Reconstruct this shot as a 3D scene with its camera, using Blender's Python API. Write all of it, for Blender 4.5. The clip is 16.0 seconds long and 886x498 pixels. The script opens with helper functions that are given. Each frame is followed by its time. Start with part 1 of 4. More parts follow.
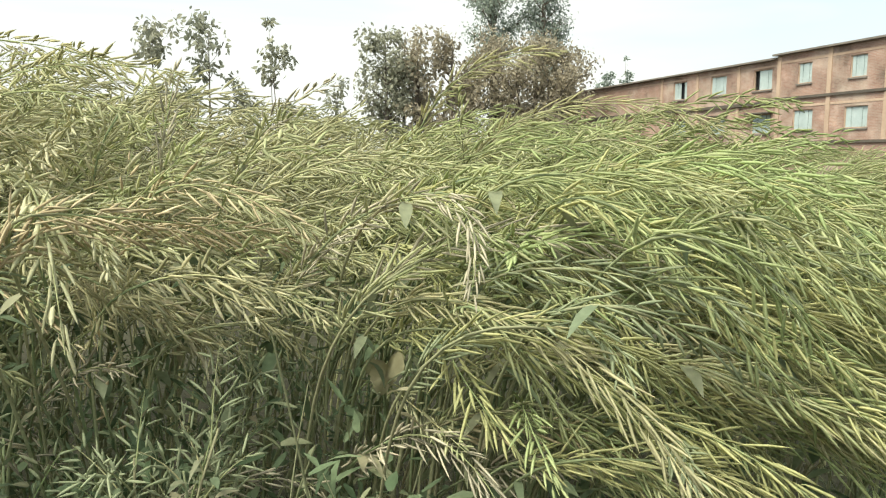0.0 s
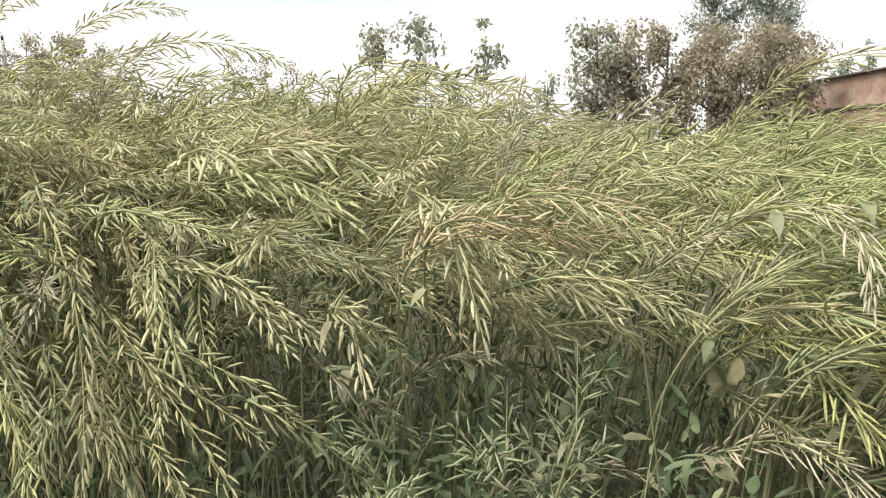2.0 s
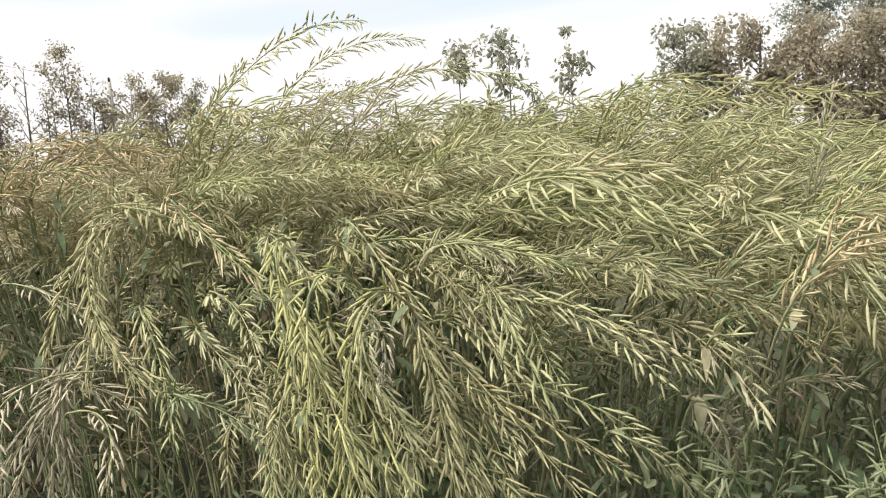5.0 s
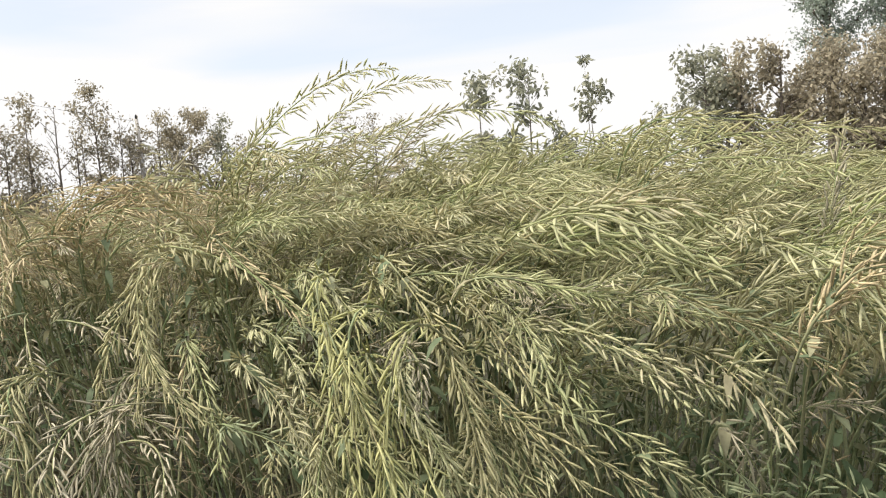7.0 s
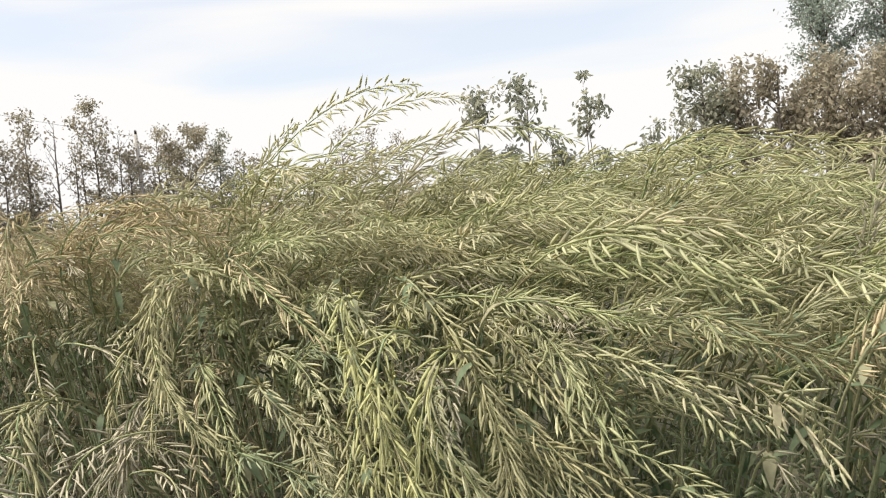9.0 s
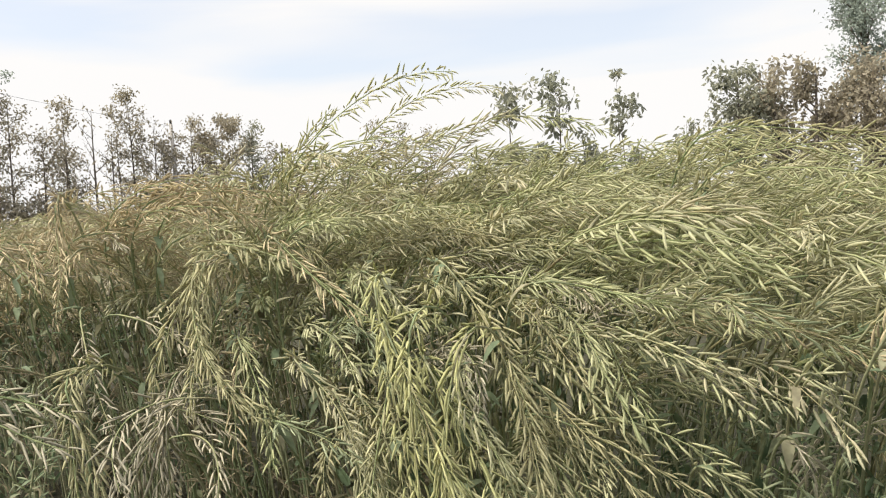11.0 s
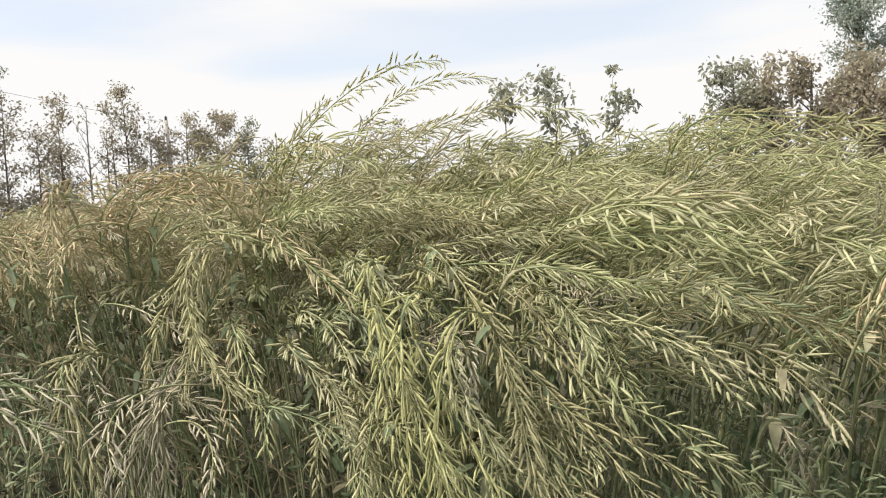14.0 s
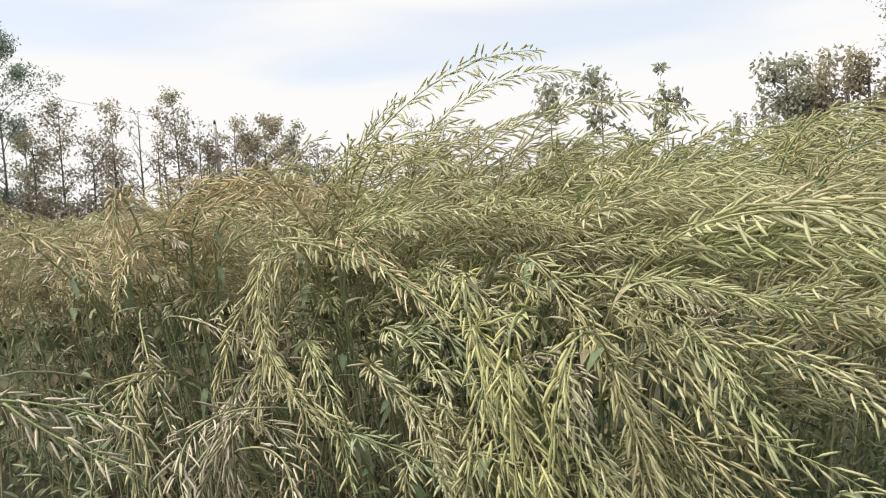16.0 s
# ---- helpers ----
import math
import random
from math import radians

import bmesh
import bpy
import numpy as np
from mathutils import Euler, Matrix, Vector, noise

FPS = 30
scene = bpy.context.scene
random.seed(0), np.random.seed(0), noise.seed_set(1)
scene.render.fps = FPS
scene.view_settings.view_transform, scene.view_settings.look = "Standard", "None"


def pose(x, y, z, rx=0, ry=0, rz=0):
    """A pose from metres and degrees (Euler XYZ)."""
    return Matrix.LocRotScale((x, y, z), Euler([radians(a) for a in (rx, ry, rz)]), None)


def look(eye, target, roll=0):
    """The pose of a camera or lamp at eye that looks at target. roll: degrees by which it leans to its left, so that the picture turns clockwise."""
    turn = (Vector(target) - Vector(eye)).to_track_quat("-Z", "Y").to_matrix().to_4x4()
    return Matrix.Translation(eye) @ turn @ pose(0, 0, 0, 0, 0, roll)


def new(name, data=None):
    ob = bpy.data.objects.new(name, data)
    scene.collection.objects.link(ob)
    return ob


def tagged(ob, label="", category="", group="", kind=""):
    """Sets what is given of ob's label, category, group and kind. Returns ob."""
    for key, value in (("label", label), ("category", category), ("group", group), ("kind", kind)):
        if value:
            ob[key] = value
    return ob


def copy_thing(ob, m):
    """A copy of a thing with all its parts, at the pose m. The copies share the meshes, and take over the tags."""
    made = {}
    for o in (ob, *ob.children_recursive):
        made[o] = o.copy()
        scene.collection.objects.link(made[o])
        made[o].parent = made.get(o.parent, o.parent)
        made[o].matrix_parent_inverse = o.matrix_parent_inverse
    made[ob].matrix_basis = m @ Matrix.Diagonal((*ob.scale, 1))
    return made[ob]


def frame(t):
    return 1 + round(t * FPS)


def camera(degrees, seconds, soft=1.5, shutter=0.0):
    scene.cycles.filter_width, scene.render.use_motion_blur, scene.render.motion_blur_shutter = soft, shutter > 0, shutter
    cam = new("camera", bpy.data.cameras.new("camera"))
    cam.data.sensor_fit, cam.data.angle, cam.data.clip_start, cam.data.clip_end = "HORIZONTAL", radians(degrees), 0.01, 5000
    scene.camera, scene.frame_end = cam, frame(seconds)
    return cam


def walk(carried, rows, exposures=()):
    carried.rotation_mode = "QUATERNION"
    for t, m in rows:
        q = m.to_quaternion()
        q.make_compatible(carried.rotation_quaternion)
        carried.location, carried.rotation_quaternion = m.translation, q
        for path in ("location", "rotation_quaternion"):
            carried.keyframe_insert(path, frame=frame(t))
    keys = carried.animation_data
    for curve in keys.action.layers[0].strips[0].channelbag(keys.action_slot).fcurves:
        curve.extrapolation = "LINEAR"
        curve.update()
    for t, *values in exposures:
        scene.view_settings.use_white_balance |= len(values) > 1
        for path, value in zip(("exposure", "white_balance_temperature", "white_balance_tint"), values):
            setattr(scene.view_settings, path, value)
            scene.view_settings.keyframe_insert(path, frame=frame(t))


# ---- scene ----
cam = camera(61.0, 16.0, soft=1.15)
METRES, EYE, TILT, LEAN, TURN = 1.8, 1.4, -7.3, 0.0, 0.0
ROWS = [
    (0.0, 0.0, 0.0, 0.0, 0.0, 0.0, -0.0),
    (0.5, -0.0327, -0.0112, 0.0058, 3.38, -0.07, -0.56),
    (1.0, -0.0628, -0.0254, 0.0074, 7.3, -0.17, -1.21),
    (1.5, -0.1307, -0.0582, 0.0069, 11.31, -0.36, -1.3),
    (2.0, -0.1669, -0.0777, 0.0069, 15.32, -0.44, -1.45),
    (2.5, -0.2243, -0.1028, 0.0041, 16.59, -0.46, -1.46),
    (3.0, -0.3028, -0.1406, 0.0049, 16.62, -0.49, -1.42),
    (3.5, -0.3647, -0.158, 0.0078, 16.68, -0.56, -1.28),
    (4.0, -0.424, -0.1129, 0.002, 17.3, -0.57, -0.55),
    (4.5, -0.4502, -0.0963, 0.0216, 19.09, -0.32, 0.49),
    (5.0, -0.4593, -0.1513, 0.0209, 21.76, 0.52, 1.04),
    (7.5, -0.4489, -0.2046, 0.0286, 23.48, 3.04, 1.8),
    (8.0, -0.4685, -0.1963, 0.0298, 23.4, 3.3, 1.82),
    (8.5, -0.4899, -0.1663, 0.0385, 23.39, 3.62, 1.86),
    (9.0, -0.4979, -0.1875, 0.0393, 23.34, 3.89, 1.91),
    (9.5, -0.504, -0.2078, 0.0205, 23.91, 3.86, 1.37),
    (12.0, -0.4817, -0.2197, 0.017, 25.56, 3.56, 0.19),
    (12.5, -0.488, -0.2211, 0.0145, 25.41, 3.52, 0.24),
    (13.0, -0.4874, -0.2246, 0.0037, 25.3, 3.43, 0.27),
    (13.5, -0.4776, -0.2219, -0.0049, 25.13, 3.31, 0.35),
    (14.0, -0.4812, -0.2241, 0.0039, 25.07, 3.35, 0.36),
    (14.5, -0.5113, -0.2015, 0.0066, 25.9, 3.45, 0.37),
    (15.0, -0.5697, -0.1614, 0.0023, 27.11, 3.44, 0.36),
    (15.5, -0.5938, -0.1358, 0.0012, 27.9, 3.35, 0.34),
    (16.0, -0.5871, -0.1618, 0.0222, 28.37, 3.47, 0.26),
]
walk(cam, [(t, pose(0, 0, EYE, TILT, LEAN, TURN) @ pose(METRES * x, METRES * y, METRES * z, 90 + pitch, roll, yaw)) for t, x, y, z, yaw, pitch, roll in ROWS], [(0.0, 0.58, 6500, 1), (1.5, 0.62, 6500, 7), (2.5, 0.64, 6500, 9), (5.0, 0.55, 6500, 10), (8.0, 0.47, 6500, 10), (16.0, 0.44, 6500, 10)])

# ---- world and light ----
SUN_ELEV, SUN_AZ = 57.0, 226.0
world = bpy.data.worlds.new("overcast_sky")
scene.world = world
world.use_nodes = True
wn, wl = world.node_tree.nodes, world.node_tree.links
wn.clear()
w_out = wn.new("ShaderNodeOutputWorld")
w_sky = wn.new("ShaderNodeTexSky")
w_sky.sky_type, w_sky.sun_disc = "NISHITA", False
w_sky.sun_elevation, w_sky.sun_rotation = radians(SUN_ELEV), radians(SUN_AZ)
w_sky.air_density, w_sky.dust_density = 1.0, 2.5
w_bg1, w_bg2, w_mix = wn.new("ShaderNodeBackground"), wn.new("ShaderNodeBackground"), wn.new("ShaderNodeMixShader")
w_bg1.inputs[1].default_value = 0.17
w_bg2.inputs[0].default_value = (1.0, 0.985, 0.97, 1)
w_bg2.inputs[1].default_value = 0.73
w_co = wn.new("ShaderNodeTexCoord")
w_map = wn.new("ShaderNodeMapping")
w_map.inputs["Scale"].default_value = (1.0, 1.0, 6.5)
w_map.inputs["Location"].default_value = (0.35, 0.1, 0.0)
w_noise = wn.new("ShaderNodeTexNoise")
w_noise.inputs["Scale"].default_value, w_noise.inputs["Detail"].default_value = 1.7, 5.0
w_noise.inputs["Roughness"].default_value = 0.42
w_noise.inputs["Distortion"].default_value = 0.35
w_ramp = wn.new("ShaderNodeValToRGB")
w_ramp.color_ramp.elements[0].position, w_ramp.color_ramp.elements[0].color = 0.36, (0.58, 0.58, 0.58, 1)
w_ramp.color_ramp.elements[1].position, w_ramp.color_ramp.elements[1].color = 0.54, (1, 1, 1, 1)
wl.new(w_co.outputs["Generated"], w_map.inputs[0])
wl.new(w_map.outputs[0], w_noise.inputs["Vector"])
w_sep, w_band, w_add = wn.new("ShaderNodeSeparateXYZ"), wn.new("ShaderNodeMapRange"), wn.new("ShaderNodeMath")
wl.new(w_co.outputs["Generated"], w_sep.inputs[0])
wl.new(w_sep.outputs[2], w_band.inputs["Value"])
for _k, _v in (("From Min", 0.11), ("From Max", 0.27), ("To Min", 0.10), ("To Max", -0.15)):
    w_band.inputs[_k].default_value = _v
wl.new(w_noise.outputs["Fac"], w_add.inputs[0])
wl.new(w_band.outputs[0], w_add.inputs[1])
wl.new(w_add.outputs[0], w_ramp.inputs[0])
wl.new(w_ramp.outputs[0], w_mix.inputs[0])
wl.new(w_sky.outputs[0], w_bg1.inputs[0])
wl.new(w_bg1.outputs[0], w_mix.inputs[1])
wl.new(w_bg2.outputs[0], w_mix.inputs[2])
wl.new(w_mix.outputs[0], w_out.inputs[0])

sun = new("sun", bpy.data.lights.new("sun", "SUN"))
sun.data.energy, sun.data.angle, sun.data.color = 3.65, radians(28), (1.0, 0.94, 0.81)
_az, _el = radians(SUN_AZ), radians(SUN_ELEV)
sun.matrix_world = look((0, 0, 30), Vector((0, 0, 30)) - Vector((math.sin(_az) * math.cos(_el), math.cos(_az) * math.cos(_el), math.sin(_el))))


# ---- materials ----
def material(name, rough=0.6, spec=0.3):
    m = bpy.data.materials.new(name)
    m.use_nodes = True
    n = m.node_tree.nodes
    b = n["Principled BSDF"]
    b.inputs["Roughness"].default_value = rough
    b.inputs["Specular IOR Level"].default_value = spec
    return m, n, m.node_tree.links, b


def ramp_node(n, stops):
    r = n.new("ShaderNodeValToRGB")
    e = r.color_ramp.elements
    while len(e) < len(stops):
        e.new(0.5)
    for i, (p, c) in enumerate(stops):
        e[i].position, e[i].color = p, (*c, 1)
    return r


def noise_node(n, l, scale, detail=4.0, coords=None, rough=0.55):
    t = n.new("ShaderNodeTexNoise")
    t.inputs["Scale"].default_value, t.inputs["Detail"].default_value, t.inputs["Roughness"].default_value = scale, detail, rough
    if coords:
        l.new(coords, t.inputs["Vector"])
    return t


def math_node(n, l, op, a, b):
    m = n.new("ShaderNodeMath")
    m.operation = op
    for i, v in enumerate((a, b)):
        if hasattr(v, "links"):
            l.new(v, m.inputs[i])
        else:
            m.inputs[i].default_value = v
    return m.outputs[0]


def plant_material(name, stops, w_obj, w_isl, w_pos, pos_scale=2.2, rough=0.7, spec=0.12, fine=220.0, through_light=0.0, bias=0.0, green_side=0.0):
    """Plant skin: the colour runs over stops by object, by piece and by patches in the field; fine mottling and relief."""
    m, n, l, b = material(name, rough, spec)
    geo, info = n.new("ShaderNodeNewGeometry"), n.new("ShaderNodeObjectInfo")
    patch = noise_node(n, l, pos_scale, 2.0, geo.outputs["Position"])
    f = math_node(n, l, "MULTIPLY", info.outputs["Random"], w_obj)
    f = math_node(n, l, "ADD", f, math_node(n, l, "MULTIPLY", geo.outputs["Random Per Island"], w_isl))
    spread = math_node(n, l, "MULTIPLY", math_node(n, l, "SUBTRACT", patch.outputs["Fac"], 0.5), 2.2 * w_pos)
    f = math_node(n, l, "ADD", f, math_node(n, l, "ADD", spread, 0.5 * w_pos + bias))
    if green_side:
        sep, rng_x = n.new("ShaderNodeSeparateXYZ"), n.new("ShaderNodeMapRange")
        l.new(geo.outputs["Position"], sep.inputs[0])
        l.new(sep.outputs[0], rng_x.inputs["Value"])
        for key, v in (("From Min", -0.6), ("From Max", 0.5), ("To Min", 0.04), ("To Max", -green_side)):
            rng_x.inputs[key].default_value = v
        f = math_node(n, l, "ADD", f, rng_x.outputs[0])
        dry_x = n.new("ShaderNodeMapRange")
        l.new(sep.outputs[0], dry_x.inputs["Value"])
        for key, v in (("From Min", -3.2), ("From Max", -1.9), ("To Min", 0.28), ("To Max", 0.0)):
            dry_x.inputs[key].default_value = v
        f = math_node(n, l, "ADD", f, dry_x.outputs[0])
    r = ramp_node(n, stops)
    l.new(f, r.inputs[0])
    mott = noise_node(n, l, fine, 3.0, geo.outputs["Position"])
    val = math_node(n, l, "ADD", math_node(n, l, "MULTIPLY", mott.outputs["Fac"], 0.7), 0.62)
    val = math_node(n, l, "MULTIPLY", val, math_node(n, l, "ADD", math_node(n, l, "MULTIPLY", geo.outputs["Random Per Island"], 0.5), 0.73))
    hsv = n.new("ShaderNodeHueSaturation")
    l.new(r.outputs[0], hsv.inputs["Color"])
    l.new(val, hsv.inputs["Value"])
    l.new(hsv.outputs[0], b.inputs["Base Color"])
    bump = n.new("ShaderNodeBump")
    bump.inputs["Strength"].default_value, bump.inputs["Distance"].default_value = 0.35, 0.002
    l.new(mott.outputs["Fac"], bump.inputs["Height"])
    l.new(bump.outputs[0], b.inputs["Normal"])
    if through_light:
        out = n["Material Output"]
        tr, mix = n.new("ShaderNodeBsdfTranslucent"), n.new("ShaderNodeMixShader")
        l.new(hsv.outputs[0], tr.inputs["Color"])
        mix.inputs[0].default_value = through_light
        l.new(b.outputs[0], mix.inputs[1])
        l.new(tr.outputs[0], mix.inputs[2])
        l.new(mix.outputs[0], out.inputs[0])
    return m


POD_STOPS = [(0.0, (0.44, 0.52, 0.245)), (0.25, (0.50, 0.54, 0.28)), (0.5, (0.55, 0.55, 0.325)), (0.75, (0.60, 0.575, 0.38)), (1.0, (0.60, 0.52, 0.36))]
M_POD = plant_material("seed_pod_skin", POD_STOPS, 0.42, 0.2, 0.38, through_light=0.32, bias=0.03, green_side=0.34)
M_POD_LIME = plant_material("lime_seed_pod_skin", [(0.0, (0.50, 0.51, 0.235)), (1.0, (0.605, 0.585, 0.31))], 0.3, 0.5, 0.2, through_light=0.32)
M_POD_GREEN = plant_material("unripe_seed_pod_skin", [(0.0, (0.33, 0.385, 0.225)), (1.0, (0.46, 0.485, 0.315))], 0.3, 0.5, 0.2, through_light=0.32)
M_POD_TAN = plant_material("dry_seed_pod_skin", [(0.0, (0.46, 0.37, 0.215)), (0.6, (0.53, 0.44, 0.275)), (1.0, (0.54, 0.48, 0.31))], 0.3, 0.5, 0.2)
M_POD_GREY = plant_material("greyish_seed_pod_skin", [(0.0, (0.36, 0.335, 0.24)), (1.0, (0.51, 0.455, 0.335))], 0.3, 0.5, 0.2)
M_POD_STRAW = plant_material("straw_seed_pod_skin", [(0.0, (0.48, 0.47, 0.26)), (1.0, (0.575, 0.53, 0.33))], 0.3, 0.5, 0.2, through_light=0.32)
M_STALK = plant_material("raceme_stalk_skin", [(0.0, (0.22, 0.29, 0.12)), (0.6, (0.33, 0.34, 0.18)), (1.0, (0.36, 0.29, 0.17))], 0.5, 0.1, 0.4)
M_STEM = plant_material("stem_skin", [(0.0, (0.18, 0.25, 0.115)), (0.5, (0.26, 0.29, 0.16)), (1.0, (0.32, 0.29, 0.18))], 0.7, 0.1, 0.3, fine=90.0)
M_LEAF = plant_material("leaf_skin", [(0.0, (0.13, 0.18, 0.10)), (0.5, (0.21, 0.25, 0.155)), (0.8, (0.31, 0.31, 0.20)), (1.0, (0.38, 0.34, 0.22))], 0.75, 0.2, 0.2, fine=60.0, through_light=0.25)
M_UNDER = plant_material("undergrowth_leaf", [(0.0, (0.11, 0.165, 0.085)), (0.6, (0.19, 0.245, 0.14)), (1.0, (0.33, 0.32, 0.20))], 0.0, 0.8, 0.2, fine=60.0, through_light=0.2)
M_TWIG = plant_material("dry_twig", [(0.0, (0.17, 0.13, 0.085)), (0.6, (0.27, 0.22, 0.14)), (1.0, (0.36, 0.31, 0.20))], 0.0, 0.8, 0.3, fine=90.0)
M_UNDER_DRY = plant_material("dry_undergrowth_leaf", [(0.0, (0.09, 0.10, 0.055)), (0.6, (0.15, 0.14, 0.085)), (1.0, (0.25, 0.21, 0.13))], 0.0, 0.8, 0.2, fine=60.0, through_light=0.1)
M_LEAF_TAN = plant_material("withered_leaf_skin", [(0.0, (0.33, 0.30, 0.18)), (1.0, (0.44, 0.41, 0.25))], 0.6, 0.2, 0.2, fine=45.0, through_light=0.2)
# far tree leaves: distance haze is put into these paler, greyer base colours
M_TREE_LEAF = plant_material("hazed_tree_leaf", [(0.0, (0.30, 0.315, 0.245)), (0.5, (0.39, 0.395, 0.30)), (1.0, (0.47, 0.44, 0.34))], 0.35, 0.35, 0.2, 0.3, spec=0.1, fine=6.0, through_light=0.45)
M_TREE_DRY = plant_material("hazed_tree_leaf_browning", [(0.0, (0.345, 0.31, 0.23)), (0.5, (0.43, 0.385, 0.285)), (1.0, (0.50, 0.44, 0.335))], 0.3, 0.4, 0.2, 0.3, spec=0.1, fine=6.0, through_light=0.45)
M_TREE_BLUE = plant_material("hazed_tree_leaf_grey_green", [(0.0, (0.31, 0.365, 0.305)), (1.0, (0.43, 0.475, 0.40))], 0.3, 0.4, 0.2, 0.3, spec=0.1, fine=6.0, through_light=0.45)
M_BARK = plant_material("bark", [(0.0, (0.12, 0.10, 0.08)), (1.0, (0.22, 0.19, 0.16))], 0.5, 0.2, 0.3, 1.0, rough=0.85, spec=0.1, fine=14.0)


def surface_material(name, stops, scale, fine, rough=0.85, bump=0.4, dist=0.01):
    m, n, l, b = material(name, rough, 0.2)
    co = n.new("ShaderNodeTexCoord").outputs["Object"]
    a, c = noise_node(n, l, scale, 5.0, co), noise_node(n, l, fine, 4.0, co)
    f = math_node(n, l, "ADD", math_node(n, l, "MULTIPLY", a.outputs["Fac"], 0.65), math_node(n, l, "MULTIPLY", c.outputs["Fac"], 0.35))
    r = ramp_node(n, stops)
    l.new(f, r.inputs[0])
    l.new(r.outputs[0], b.inputs["Base Color"])
    bp = n.new("ShaderNodeBump")
    bp.inputs["Strength"].default_value, bp.inputs["Distance"].default_value = bump, dist
    l.new(c.outputs["Fac"], bp.inputs["Height"])
    l.new(bp.outputs[0], b.inputs["Normal"])
    return m


M_SOIL = surface_material("field_soil", [(0.3, (0.04, 0.038, 0.024)), (0.55, (0.065, 0.062, 0.038)), (0.7, (0.06, 0.08, 0.038))], 0.8, 18.0, 0.95, 0.8, 0.03)
M_CONC = surface_material("weathered_concrete", [(0.3, (0.13, 0.115, 0.10)), (0.6, (0.26, 0.23, 0.20)), (0.75, (0.34, 0.30, 0.26))], 0.5, 9.0)
M_STAIN = surface_material("stained_concrete", [(0.3, (0.07, 0.062, 0.055)), (0.6, (0.14, 0.12, 0.10)), (0.75, (0.21, 0.18, 0.15))], 0.5, 9.0)
M_PALE = surface_material("pale_concrete", [(0.3, (0.38, 0.36, 0.33)), (0.7, (0.55, 0.52, 0.48))], 0.6, 9.0)
M_PILLAR = surface_material("pinkish_concrete", [(0.3, (0.42, 0.30, 0.22)), (0.6, (0.56, 0.42, 0.32)), (0.75, (0.62, 0.48, 0.38))], 0.6, 8.0)
M_SHUTTER = surface_material("pale_blue_shutter", [(0.3, (0.36, 0.43, 0.43)), (0.6, (0.50, 0.58, 0.57)), (0.75, (0.60, 0.65, 0.62))], 1.5, 12.0, 0.5)
M_DARK = surface_material("dark_opening", [(0.3, (0.02, 0.02, 0.022)), (0.7, (0.04, 0.04, 0.045))], 1.0, 5.0, 0.4)
M_WHITEWASH = surface_material("whitewashed_plaster", [(0.3, (0.55, 0.53, 0.50)), (0.7, (0.72, 0.70, 0.67))], 0.5, 6.0)


def brick_material():
    m, n, l, b = material("red_brick", 0.9, 0.15)
    co = n.new("ShaderNodeTexCoord").outputs["UV"]
    br = n.new("ShaderNodeTexBrick")
    br.inputs["Scale"].default_value = 1.0
    br.inputs["Brick Width"].default_value, br.inputs["Row Height"].default_value, br.inputs["Mortar Size"].default_value = 0.25, 0.085, 0.008
    br.inputs["Color1"].default_value = (0.33, 0.20, 0.155, 1)
    br.inputs["Color2"].default_value = (0.41, 0.265, 0.21, 1)
    br.inputs["Mortar"].default_value = (0.42, 0.35, 0.30, 1)
    l.new(co, br.inputs["Vector"])
    a = noise_node(n, l, 0.45, 6.0, co)
    stain = ramp_node(n, [(0.34, (0.55, 0.60, 0.60)), (0.46, (0.9, 0.92, 0.92)), (0.56, (1.05, 1.05, 1.05)), (0.68, (1.4, 1.45, 1.45))])
    l.new(a.outputs["Fac"], stain.inputs[0])
    mix = n.new("ShaderNodeMix")
    mix.data_type, mix.blend_type = "RGBA", "MULTIPLY"
    mix.inputs["Factor"].default_value = 1.0
    l.new(br.outputs["Color"], mix.inputs["A"])
    l.new(stain.outputs[0], mix.inputs["B"])
    bloom, fade = noise_node(n, l, 0.33, 5.0, co, 0.65), n.new("ShaderNodeMix")
    fade.data_type = "RGBA"
    salt = ramp_node(n, [(0.47, (0.0, 0.0, 0.0)), (0.62, (0.62, 0.62, 0.62))])
    l.new(bloom.outputs["Fac"], salt.inputs[0])
    l.new(salt.outputs[0], fade.inputs["Factor"])
    l.new(mix.outputs["Result"], fade.inputs["A"])
    fade.inputs["B"].default_value = (0.56, 0.46, 0.38, 1)
    l.new(fade.outputs["Result"], b.inputs["Base Color"])
    bp = n.new("ShaderNodeBump")
    bp.inputs["Strength"].default_value, bp.inputs["Distance"].default_value = 0.5, 0.01
    l.new(br.outputs["Fac"], bp.inputs["Height"])
    bp.invert = True
    l.new(bp.outputs[0], b.inputs["Normal"])
    return m


M_BRICK = brick_material()


